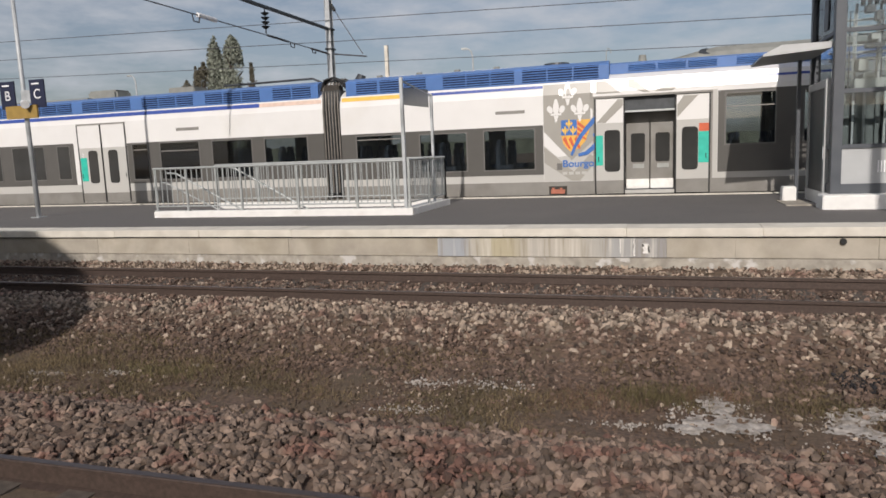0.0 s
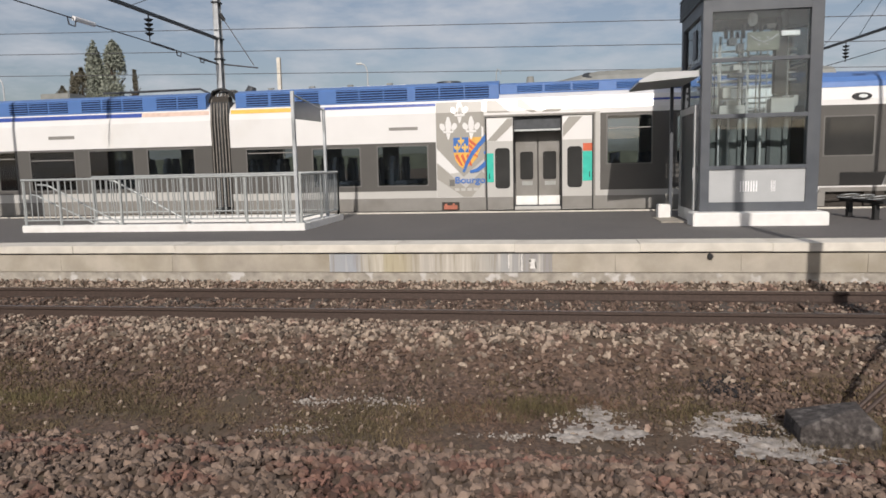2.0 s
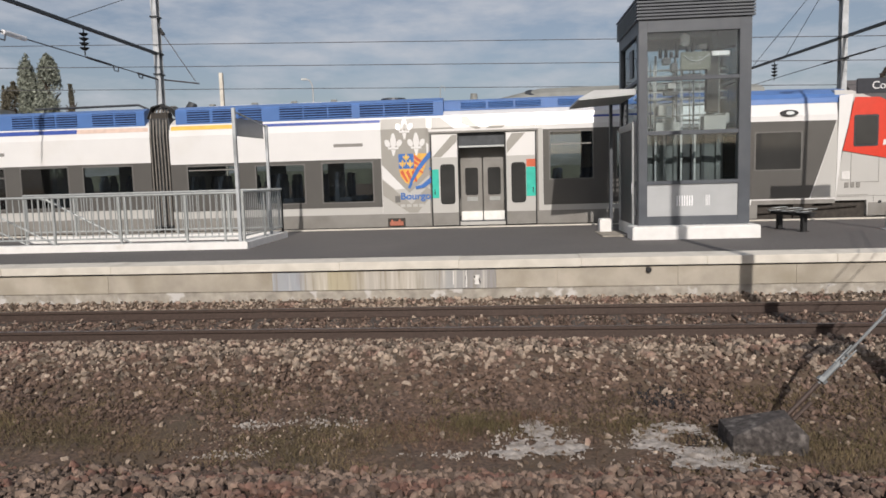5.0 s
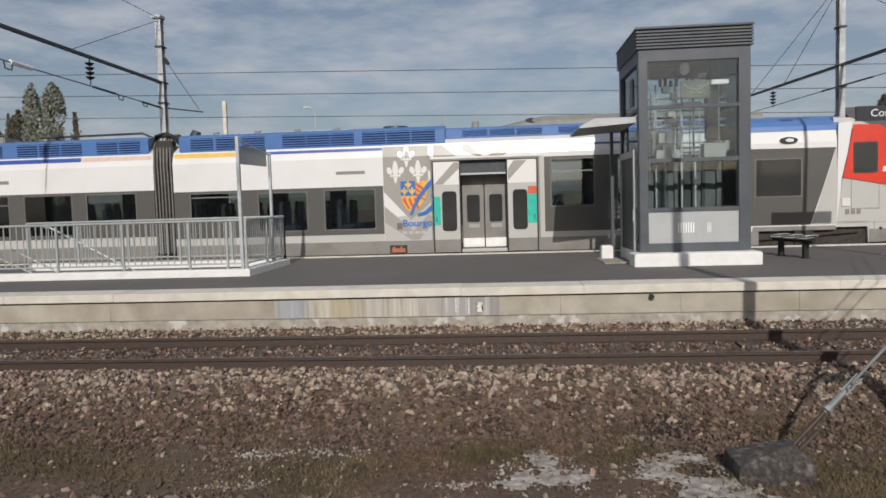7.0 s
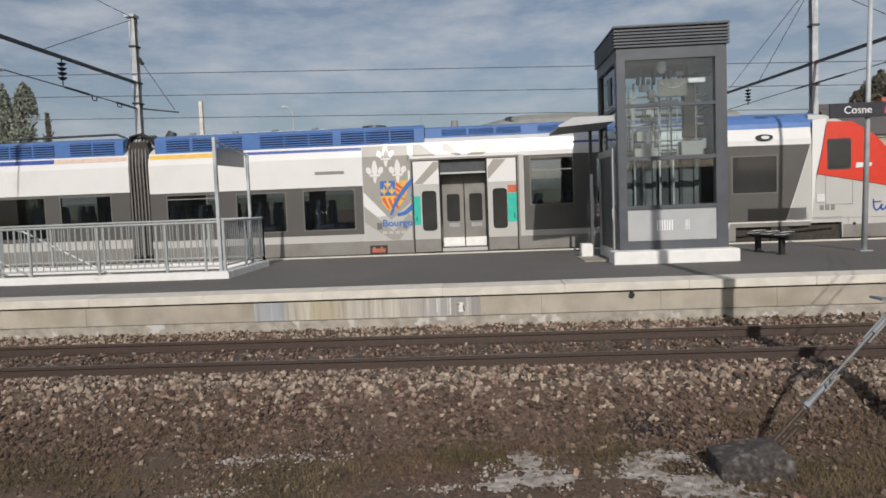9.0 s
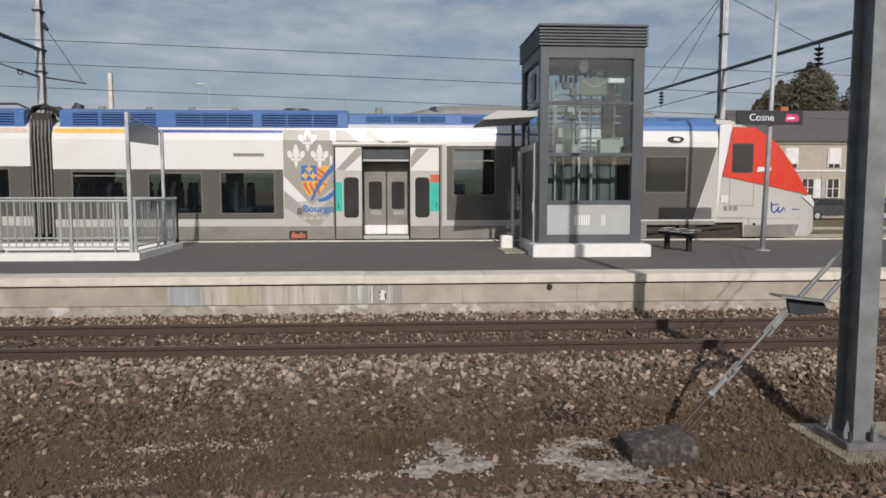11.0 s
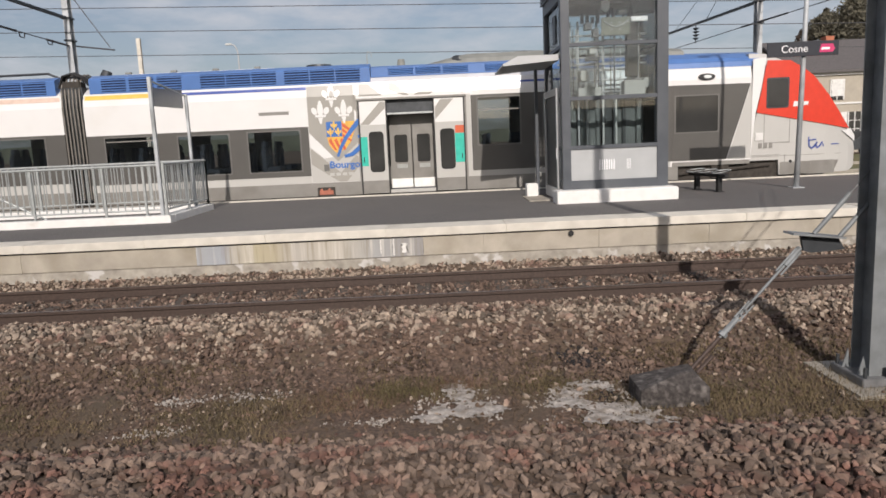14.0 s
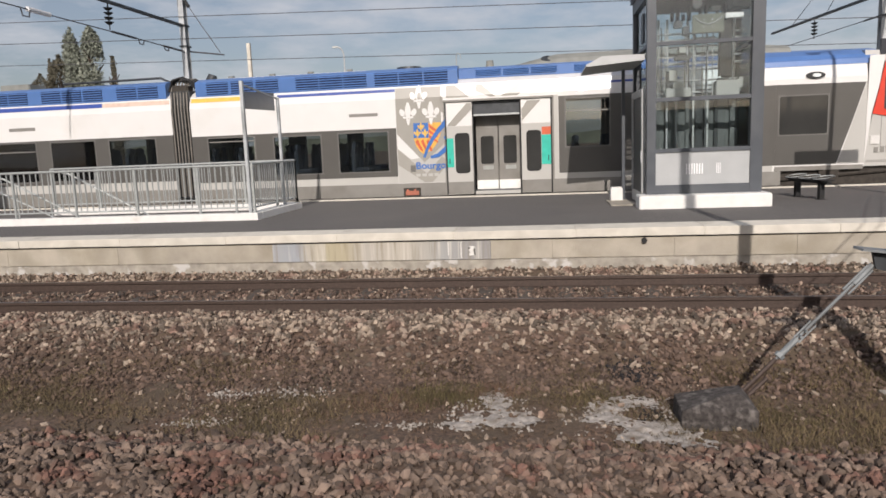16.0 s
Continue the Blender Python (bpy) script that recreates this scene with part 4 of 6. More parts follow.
def ribbon(pts, w, proud):
    """A brush stroke through points of (x, z), thick in the middle."""
    bm = bmesh.new()
    P = [Vector((a, 0, b)) for a, b in pts]
    L, R = [], []
    for i, p in enumerate(P):
        d = (P[min(i + 1, len(P) - 1)] - P[max(i - 1, 0)]).normalized()
        n = Vector((-d.z, 0, d.x)) * w * (0.45 + 0.55 * math.sin(math.pi * (i + 0.5) / len(P)))
        for store, q in ((L, p + n), (R, p - n)):
            store.append([bm.verts.new((q.x, face_y(q.z) - proud, q.z)), bm.verts.new((q.x, face_y(q.z) - proud + 0.012, q.z))])
    for i in range(len(P) - 1):
        bm.faces.new((L[i][0], L[i + 1][0], R[i + 1][0], R[i][0]))
        bm.faces.new((L[i][1], R[i][1], R[i + 1][1], L[i + 1][1]))
        bm.faces.new((L[i][0], L[i][1], L[i + 1][1], L[i + 1][0]))
        bm.faces.new((R[i][0], R[i + 1][0], R[i + 1][1], R[i][1]))
    bmesh.ops.recalc_face_normals(bm, faces=bm.faces)
    return bm


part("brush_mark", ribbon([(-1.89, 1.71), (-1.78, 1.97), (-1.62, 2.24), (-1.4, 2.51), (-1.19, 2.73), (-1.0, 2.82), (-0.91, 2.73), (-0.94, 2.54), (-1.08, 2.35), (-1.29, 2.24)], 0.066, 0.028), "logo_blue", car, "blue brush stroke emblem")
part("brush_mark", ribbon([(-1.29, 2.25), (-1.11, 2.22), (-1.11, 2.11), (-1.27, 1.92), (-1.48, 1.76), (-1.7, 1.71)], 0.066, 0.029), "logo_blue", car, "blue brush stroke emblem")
lettering("livery_lettering", "Bourgogne", 0.27, (-2.15, FACE - 0.030, 1.39), "logo_blue", car, "blue region name on the livery", bold=0.006, width=1.30)
part("socket_cover", boxed(-2.31, -2.15, FACE - 0.022, FACE, 1.30, 1.50, bevel=0.006), "frame_grey", car, "small grey socket cover")
bars = bmesh.new()
for i in range(7):
    box(bars, -2.15 + 0.18 * i, -2.02 + 0.18 * i, FACE - 0.022, FACE, 1.17, 1.25)
part("small_print", bars, "train_grey", car, "pale unreadable small print")

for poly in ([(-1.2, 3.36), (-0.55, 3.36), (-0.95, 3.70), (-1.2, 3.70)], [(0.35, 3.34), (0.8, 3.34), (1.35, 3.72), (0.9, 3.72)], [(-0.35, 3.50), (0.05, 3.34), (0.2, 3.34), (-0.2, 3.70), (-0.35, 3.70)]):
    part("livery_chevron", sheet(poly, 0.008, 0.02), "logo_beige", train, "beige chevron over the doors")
# open doorway, with the opposite doors seen through it
part("door_frame", box(box(boxed(-1.29, -1.24, FACE - 0.03, FACE + 0.15, 0.6, 3.24), 1.76, 1.81, FACE - 0.03, FACE + 0.15, 0.6, 3.24), -1.29, 1.81, FACE - 0.055, FACE + 0.1, 3.235, 3.29), "train_skirt", train, "grey door frame and gutter")
door_leaf(train, -1.23, -0.45, 0.62, 3.21, 0.06, (-0.98, -0.56, 1.22, 2.36), (-1.21, -1.02))
door_leaf(train, 0.88, 1.74, 0.62, 3.21, 0.06, (1.04, 1.45, 1.22, 2.36), (1.46, 1.72))
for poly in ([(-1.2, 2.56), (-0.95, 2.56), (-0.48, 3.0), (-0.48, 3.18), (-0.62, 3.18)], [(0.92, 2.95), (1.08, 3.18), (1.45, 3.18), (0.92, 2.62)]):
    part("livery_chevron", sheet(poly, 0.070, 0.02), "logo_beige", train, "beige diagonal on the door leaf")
part("class_tab", sheet([(1.47, 2.23), (1.72, 2.23), (1.72, 2.44), (1.47, 2.44)], 0.068, 0.02), "logo_red", train, "faded red tab above the turquoise stripe")
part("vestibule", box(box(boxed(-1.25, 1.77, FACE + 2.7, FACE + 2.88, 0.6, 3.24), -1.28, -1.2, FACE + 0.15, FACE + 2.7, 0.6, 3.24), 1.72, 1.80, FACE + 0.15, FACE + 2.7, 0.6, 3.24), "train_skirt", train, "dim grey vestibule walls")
part("vestibule_floor", boxed(-1.2, 1.72, FACE + 0.12, FACE + 2.7, 0.60, 0.72), "dark_steel", train)
part("step_edge", boxed(-0.44, 0.87, FACE + 0.0, FACE + 0.12, 0.60, 0.70, bevel=0.01), "train_grey", train, "pale metal door step")
for a, b in ((-0.42, 0.20), (0.23, 0.85)):
    part("step_riser", boxed(a, b, FACE + 0.40, FACE + 0.53, 0.72, 0.98, bevel=0.01), "yellow_step", train, "bright white riser of the inner step")
part("door_mechanism", boxed(-0.46, 0.9, FACE + 0.1, FACE + 0.5, 2.86, 3.22), "dark_steel", train, "dark mechanism cover over the doorway")
part("mechanism_bar", boxed(-0.44, 0.87, FACE + 0.06, FACE + 0.098, 2.82, 2.87), "galv", train)
for a, b in ((-0.43, 0.20), (0.23, 0.86)):
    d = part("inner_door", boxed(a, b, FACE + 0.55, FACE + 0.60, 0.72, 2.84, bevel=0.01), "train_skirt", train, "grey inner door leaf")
    part("door_window", slab_xz(rounded(a + 0.13, b - 0.12, 1.45, 2.25, 0.06), FACE + 0.54, FACE + 0.548), "train_window", d)
    part("door_pad", boxed(a + 0.18, b - 0.14, FACE + 0.535, FACE + 0.549, 1.28, 1.40), "plate_light", d, "pale pad on the inner door")

# white and dark parts right of the doors
part("skirt", band(1.81, 7.82, 0.6, 0.98, 0.006), "train_skirt", right)
part("sill_band", band(7.66, 9.88, 0.985, 1.10, 0.012), "train_skirt", right, "light grey sill over the bogie")
part("waist_band", band(1.81, 7.6, 0.98, 1.14, 0.004), "train_grey", right)
part("body_panel", band(1.81, 1.93, 1.14, 3.3, 0.004), "train_grey", right)
part("window_band", sheet([(7.651, 1.14), (9.20, 1.14), (9.55, 2.2), (9.87, 3.24), (7.651, 3.26)], 0.014, 0.02), "train_band", right, "dark grey window band with a slanted end")
window(right, 7.75, 8.95, 1.95, 2.95)
part("stripe", band(1.94, 5.2, 3.56, 3.62, 0.008), "stripe_blue", right, "thin blue line under the roof")
part("headlight_blister", sheet([(8.62 + 0.24 * math.cos(radians(a)), 3.47 + 0.09 * math.sin(radians(a))) for a in range(0, 360, 24)], 0.05, 0.05), "black", right, "oval dark marker light housing")
part("marker_lens", sheet([(8.64 + 0.11 * math.cos(radians(a)), 3.47 + 0.05 * math.sin(radians(a))) for a in range(0, 360, 24)], 0.058, 0.03), "galv", right, "small silver lens")

# cab: drawn from stations along x: height of the top, and half width
ST = [(9.9, 4.12, 1.46, 1.05), (10.35, 4.10, 1.46, 1.05), (10.72, 3.96, 1.455, 1.05), (10.74, 3.95, 1.455, 0.62), (10.98, 3.86, 1.44, 0.62), (11.35, 3.64, 1.40, 0.62), (11.67, 3.40, 1.35, 0.62), (12.1, 2.85, 1.25, 0.62), (12.45, 2.30, 1.13, 0.62), (12.72, 1.86, 0.98, 0.62), (12.86, 1.66, 0.86, 0.72), (12.88, 1.4, 0.8, 0.85)]


def nose_at(x, z, half):
    """Where the tapering flank stands for an outline drawn in the plane of the side."""
    k = (1.46 - half) / 20
    return x + (x - 0.7) * k, 2.0 + (z - 2.0) * (1 + k)


def cab_ring(bm, top, half, low, x):
    prof = []
    x, top = nose_at(x, top, half)
    mid = FACE + 1.46
    top0 = min(top, 3.5)
    for a, z in ((-1, low), (-1, low + (top0 - low) * 0.35), (-1, low + (top0 - low) * 0.7), (-0.97, low + (top0 - low) * 0.93), (-0.85, top - 0.05), (-0.5, top), (0.5, top), (0.85, top - 0.05), (0.97, low + (top0 - low) * 0.93), (1, low + (top0 - low) * 0.7), (1, low)):
        prof.append(bm.verts.new((x, mid + a * half, z)))
    return prof


cab_bm = bmesh.new()
rings = [cab_ring(cab_bm, t_, h_, lo_, x_) for x_, t_, h_, lo_ in ST]
for a, b in zip(rings, rings[1:]):
    for i in range(len(a)):
        j = (i + 1) % len(a)
        cab_bm.faces.new((a[i], b[i], b[j], a[j]))
cab_bm.faces.new(rings[0])
cab_bm.faces.new(rings[-1][::-1])
bmesh.ops.recalc_face_normals(cab_bm, faces=cab_bm.faces)
cab = part("cab_shell", cab_bm, "train_grey", train, "light grey driver's cab shell")


def cab_y(x):
    return FACE + 1.46 - float(np.interp(x, [s[0] for s in ST], [s[2] for s in ST]))


def cab_sheet(poly, proud, depth=0.02, cuts=10):
    """A plate on the cab's curved flank."""
    bm = slab_xz(poly, 0, depth)
    bmesh.ops.subdivide_edges(bm, edges=list(bm.edges), cuts=3, use_grid_fill=True)
    for v in bm.verts:
        y = cab_y(v.co.x)
        v.co.x, v.co.z = nose_at(v.co.x, v.co.z, FACE + 1.46 - y)
        v.co.y += y - proud
    return bm


part("cab_red_panel", cab_sheet([(10.05, 2.41), (10.7, 2.28), (11.4, 2.14), (12.1, 1.99), (12.70, 1.86), (12.45, 2.28), (12.1, 2.82), (11.67, 3.36), (11.35, 3.60), (10.98, 3.82), (10.33, 3.84), (10.2, 3.1)], 0.03), "cab_red", cab, "bright red cab flank")
part("cab_white_edge", cab_sheet([(9.9, 1.2), (9.93, 3.90), (10.29, 3.93), (10.29, 3.84), (10.18, 3.1), (10.03, 2.41), (9.98, 1.9)], 0.02), "train_white", cab, "white edge between body and red flank")
part("cab_chevron", sheet([(9.24, 1.14), (9.895, 1.14), (9.895, 3.26), (9.6, 2.3)][:4], 0.010, 0.02), "train_grey", right, "light grey wedge before the cab")
w = part("cab_side_window", cab_sheet(rounded(10.36, 10.92, 2.55, 3.32, 0.05, 3), 0.045), "train_window", cab, "dark cab side window")
part("window_frame", cab_sheet(rounded(10.32, 10.96, 2.51, 3.36, 0.05, 3), 0.038), "dark_steel", w)
part("nose_tip", cab_sheet([(12.5, 1.80), (12.86, 1.50), (12.86, 1.64), (12.74, 1.86)], 0.04), "train_white", cab, "white tip of the nose")
for x0_, x1_, y_, z0_, z1_ in ((10.28, 10.292, cab_y(10.28), 1.55, 2.35), (11.02, 11.032, cab_y(11.02), 1.55, 2.35), (10.28, 11.03, cab_y(10.6), 1.54, 1.552), (9.95, 10.75, cab_y(10.3), 1.19, 1.202)):
    part("hatch_line", boxed(x0_, x1_, y_ - 0.008, y_, z0_, z1_), "train_skirt", cab, "thin grey joint of the cab door")
grille = boxed(10.03, 10.25, FACE - 0.03, FACE, 1.62, 1.84)
for i in range(5):
    box(grille, 10.05 + 0.04 * i, 10.065 + 0.04 * i, FACE - 0.04, FACE, 1.64, 1.82)
part("cab_grille", grille, "train_white", cab)
bars = bmesh.new()
for i in range(3):
    box(bars, 10.13 + 0.15 * i, 10.23 + 0.15 * i, FACE - 0.02, FACE, 1.40, 1.54)
part("number_bars", bars, "train_skirt", cab, "dark vehicle number as plain bars")
part("operator_mark", cab_sheet([(11.08, 2.53), (11.5, 2.57), (11.52, 2.66), (11.1, 2.68)], 0.04), "train_white", cab, "small white operator emblem")
part("service_mark", ribbon([(11.62, 1.66), (11.64, 1.40), (11.72, 1.33), (11.82, 1.40), (11.90, 1.50), (11.84, 1.42), (11.90, 1.34), (12.00, 1.40), (12.06, 1.50), (12.10, 1.40), (12.16, 1.34)], 0.03, -0.02), "stripe_blue", cab, "blue service emblem stroke")
for o in (cab.children[-1],):
    for v in o.data.vertices:
        v.co.y = cab_y(v.co.x) - 0.03 + (v.co.y - FACE) * 0.2
for k, x in enumerate((10.9, 11.9)):
    part("hatch_joint", boxed(x, x + 0.012, cab_y(x) - 0.006, cab_y(x) + 0.02, 0.66, 1.2), "train_skirt", cab)
part("hatch_joint", cab_sheet([(9.95, 1.155), (12.5, 1.155), (12.5, 1.167), (9.95, 1.167)], 0.012), "train_skirt", cab, "thin grey joint along the cab side")
part("service_mark", cab_sheet([(11.55, 1.555), (11.78, 1.575), (11.78, 1.60), (11.55, 1.58)], 0.034), "stripe_blue", cab, "blue cross stroke of the service emblem")
part("region_mark", cab_sheet([(12.22, 1.42), (12.44, 1.425), (12.44, 1.45), (12.22, 1.445)], 0.02), "stripe_blue", cab, "small blue lettering as a plain bar")
part("tow_hole", rod(bmesh.new(), (11.08, cab_y(11.08) - 0.012, 0.99), (11.08, cab_y(11.08) + 0.03, 0.99), 0.045, 12), "black", cab, "round dark access hole")
part("cab_foot", cab_sheet([(10.76, 0.63), (12.3, 0.63), (12.45, 0.98), (10.76, 0.98)], 0.008), "train_skirt", cab, "darker grey foot of the cab")
part("lower_apron", along_x([(FACE + 0.1, 0.60), (FACE + 0.1, 0.98), (FACE + 2.8, 0.98), (FACE + 2.8, 0.60)], 10.75, 12.4), "train_skirt", cab, "darker grey apron under the nose")
bog = bmesh.new()
box(bog, 7.61, 10.745, FACE + 0.12, FACE + 2.7, 0.45, 1.10)
for x in (8.2, 9.9):
    rod(bog, (x, FACE + 0.25, 0.5), (x, FACE + 0.4, 0.5), 0.45, 20)
rod(bog, (7.8, FACE + 0.08, 0.75), (10.5, FACE + 0.08, 0.92), 0.05)
box(bog, 8.8, 9.3, FACE + 0.02, FACE + 0.2, 0.6, 1.0)
part("bogie", bog, "bogie", train, "grimy dark bogie under the cab")
under = boxed(-41, 7.6, FACE + 0.2, FACE + 2.7, -0.1, 0.62)
box(under, 10.8, 12.2, FACE + 0.3, FACE + 2.6, -0.1, 0.6)
part("underframe", under, "bogie", train, "dark underframe")

# ---- lift tower on the platform ----
LX0, LX1, LY0, LY1 = 3.63, 5.91, 6.05, 8.42
lift = thing("lift_tower", (0, 0, 0), "anthracite steel and glass lift tower on a white plinth", "lift tower")
part("plinth", box(boxed(LX0 - 0.20, LX1 + 0.09, LY0 - 0.42, LY0 + 0.22, 0.5, 0.84, bevel=0.02), LX0 - 0.01, LX1 + 0.08, LY0 + 0.222, LY1 + 0.05, 0.5, 0.84), "white_kerb", lift, "white painted concrete plinth")
for x0, x1 in ((LX0, LX0 + 0.18), (LX1 - 0.24, LX1)):
    for y0, y1 in ((LY0, LY0 + 0.2), (LY1 - 0.2, LY1)):
        part("post", boxed(x0, x1, y0, y1, 0.84, 5.09, bevel=0.006), "anthracite", lift)


def ring(z0, z1, inset=0.0, mat="anthracite", name="rail", label=""):
    b = bmesh.new()
    i = inset
    for x0, x1, y0, y1 in ((LX0 + 0.18, LX1 - 0.24, LY0 + i, LY0 + 0.12), (LX0 + 0.18, LX1 - 0.24, LY1 - 0.12, LY1 - i), (LX0 + i, LX0 + 0.12, LY0 + 0.2, LY1 - 0.2), (LX1 - 0.12, LX1 - i, LY0 + 0.2, LY1 - 0.2)):
        box(b, x0, x1, y0, y1, z0, z1)
    return part(name, b, mat, lift, label)


ring(0.84, 1.03, name="sill_beam")
ring(1.70, 1.78, name="beam")
ring(2.74, 2.82, 0.02, name="beam")
ring(3.86, 3.93, 0.02, name="beam")
ring(4.84, 5.09, name="head_beam")
front = part("front_panel", boxed(LX0 + 0.18, LX1 - 0.24, LY0 + 0.03, LY0 + 0.07, 1.03, 1.70), "panel_grey", lift, "light grey infill panel")
for a, b in ((4.42, 4.78), (5.02, 5.12)):
    g = bmesh.new()
    n = 7 if b - a > 0.2 else 3
    for i in range(n):
        box(g, a + (b - a) * i / n, a + (b - a) * (i + 0.5) / n, LY0 + 0.015, LY0 + 0.035, 1.24, 1.46)
    part("vent_slots", g, "sign_white", front, "pale vent slots in the panel")
roof = part("roof_box", boxed(LX0, LX1, LY0, LY1, 5.09, 5.47), "anthracite", lift, "anthracite roof box")
for i in range(6):
    z = 5.10 + 0.066 * i
    s = bmesh.new()
    for sx0, sx1, sy0, sy1 in ((LX0 - 0.05, LX1 + 0.05, LY0 - 0.05, LY0 + 0.02), (LX0 - 0.05, LX1 + 0.05, LY1 - 0.02, LY1 + 0.05), (LX0 - 0.05, LX0 + 0.02, LY0 + 0.02, LY1 - 0.02), (LX1 - 0.02, LX1 + 0.05, LY0 + 0.02, LY1 - 0.02)):
        box(s, sx0, sx1, sy0, sy1, z, z + 0.036)
    part("slat", s, "anthracite", roof)
part("roof_cap", boxed(LX0 - 0.06, LX1 + 0.06, LY0 - 0.06, LY1 + 0.06, 5.50, 5.55, bevel=0.01), "anthracite", roof)
for z0, z1 in ((1.78, 2.74), (2.82, 3.86), (3.93, 4.84)):
    for b in (boxed(LX0 + 0.18, LX1 - 0.24, LY0 + 0.06, LY0 + 0.07, z0, z1), boxed(LX0 + 0.18, LX1 - 0.24, LY1 - 0.07, LY1 - 0.06, z0, z1), boxed(LX1 - 0.07, LX1 - 0.06, LY0 + 0.2, LY1 - 0.2, z0, z1)):
        p = part("pane", b, "pane", lift)
        p.visible_shadow = False
p = part("pane", boxed(LX0 + 0.06, LX0 + 0.07, LY0 + 0.2, LY1 - 0.2, 3.93, 4.84), "pane", lift)
p.visible_shadow = False
part("side_sign", boxed(LX0 + 0.04, LX0 + 0.055, LY0 + 0.9, LY0 + 1.25, 4.05, 4.65), "anthracite", lift, "small dark notice on the side glass")
# lift door side
dr = part("lift_door", boxed(LX0 - 0.02, LX0 + 0.05, LY0 + 0.55, LY1 - 0.35, 0.84, 2.9), "dark_steel", lift, "dark lift landing door")
part("door_frame", box(box(boxed(LX0 - 0.05, LX0 + 0.04, LY0 + 0.42, LY0 + 0.55, 0.84, 3.05), LX0 - 0.05, LX0 + 0.04, LY1 - 0.35, LY1 - 0.22, 0.84, 3.05), LX0 - 0.05, LX0 + 0.04, LY0 + 0.55, LY1 - 0.35, 2.9, 3.05), "panel_grey", dr)
part("call_button", boxed(LX0 - 0.06, LX0 - 0.045, LY0 + 0.46, LY0 + 0.51, 1.5, 1.75), "sign_white", dr)
can = slab_xz([(2.42, 3.54), (LX0, 3.62), (LX0, 3.74), (2.75, 3.74), (2.42, 3.58)], LY0 + 0.25, LY1 - 0.1)
part("door_canopy", can, "panel_grey", lift, "pale sloping canopy over the lift door")
part("canopy_post", boxed(3.35, 3.42, LY1 - 0.3, LY1 - 0.2, 0.58, 3.6), "anthracite", lift)
part("threshold_block", boxed(3.05, 3.32, 7.70, 8.05, 0.58, 0.90, bevel=0.02), "white_kerb", lift, "white painted guard block beside the lift door")
part("threshold", boxed(2.95, 3.42, LY0 + 0.5, 7.95, 0.57, 0.60), "slab", lift)
# machinery inside
mach = part("machine_frame", boxed(3.85, 3.95, 6.9, 7.0, 0.84, 4.7), "dark_steel", lift, "dark guide rails and machine frame")
fr = bmesh.new()
for x in (4.0, 4.18, 4.6, 4.75, 5.0, 5.32, 5.55):
    rod(fr, (x, 7.0, 2.8 if x not in (4.18, 5.0) else 0.9), (x, 7.0, 4.5), 0.025, 6)
for z in (2.95, 3.2, 3.55, 3.7, 4.05, 4.18):
    rod(fr, (3.8, 6.95, z), (5.7, 6.95, z), 0.022, 6)
    rod(fr, (3.8, 7.45, z - 0.08), (5.7, 7.45, z - 0.08), 0.022, 6)
part("guide_rails", fr, "galv_dull", lift, "grey guide rails and braces inside the shaft")
plate = part("machine_plate", boxed(4.61, 5.24, 6.55, 6.62, 4.12, 4.50, bevel=0.015), "olive_plate", lift, "olive grey machine cover plate")
part("cable_loop", rods([(4.66, 6.53, 4.43), (4.78, 6.53, 4.33), (4.92, 6.53, 4.29), (5.06, 6.53, 4.33), (5.20, 6.53, 4.43)], 0.010), "galv", plate)
for bx in (4.83, 5.0):
    for bz in (4.24, 4.38):
        part("plate_bolt", rod(bmesh.new(), (bx, 6.525, bz), (bx, 6.549, bz), 0.018, 8), "galv", plate)
part("controller_box", boxed(5.25, 5.61, 6.5, 6.6, 4.39, 4.49, bevel=0.008), "sign_white", lift, "white controller box")
part("dark_column", boxed(5.21, 5.45, 6.7, 6.9, 3.25, 4.37), "black", lift, "dark cable column")
rng = random.Random(9)
for i in range(11):
    x = 4.24 + 0.115 * i
    motor = rod(bmesh.new(), (x, 6.8, 4.42), (x, 6.8, 4.52 + rng.uniform(0.0, 0.22)), 0.042, 8)
    part("motor_part", motor, "dark_steel", lift, "dark round motor part")
for a, b, c, d in ((4.28, 4.44, 4.28, 4.42), (4.46, 4.58, 4.12, 4.30), (4.70, 5.1, 3.98, 4.06), (4.3, 4.62, 3.62, 3.70)):
    part("motor_block", boxed(a, b, 6.7, 6.9, c, d, bevel=0.01), "dark_steel", lift, "dark motor block")
for a, b, c, d in ((4.16, 4.33, 3.18, 3.40), (4.10, 4.61, 2.84, 3.03), (4.24, 4.46, 3.035, 3.13), (5.12, 5.58, 2.84, 3.15), (5.56, 5.66, 2.98, 3.20), (4.36, 4.5, 3.75, 3.86), (5.0, 5.18, 4.58, 4.66)):
    part("machine_box", boxed(a, b, 6.6, 6.9, c, d, bevel=0.01), "plate_light", lift, "pale grey lift equipment box")
part("machine_hood", slab_xz([(5.40, 4.60), (5.76, 4.60), (5.80, 4.92), (5.34, 4.92)], 6.5, 6.9), "anthracite", lift, "dark hood under the lift roof")
part("motor_lamp", boxed(4.61, 4.79, 6.5, 6.6, 4.62, 4.88, bevel=0.04), "sign_white", lift, "bright white fitting under the roof")
for i, x in enumerate((4.02, 4.10, 4.52, 4.58, 4.68, 4.88, 4.94, 5.08, 5.52)):
    part("lift_cable", rod(bmesh.new(), (x, 6.75 + 0.05 * (i % 3), 2.8), (x, 6.75 + 0.05 * (i % 3), 4.3), 0.012, 6), ("dark_steel", "galv", "cable")[i % 3], lift)
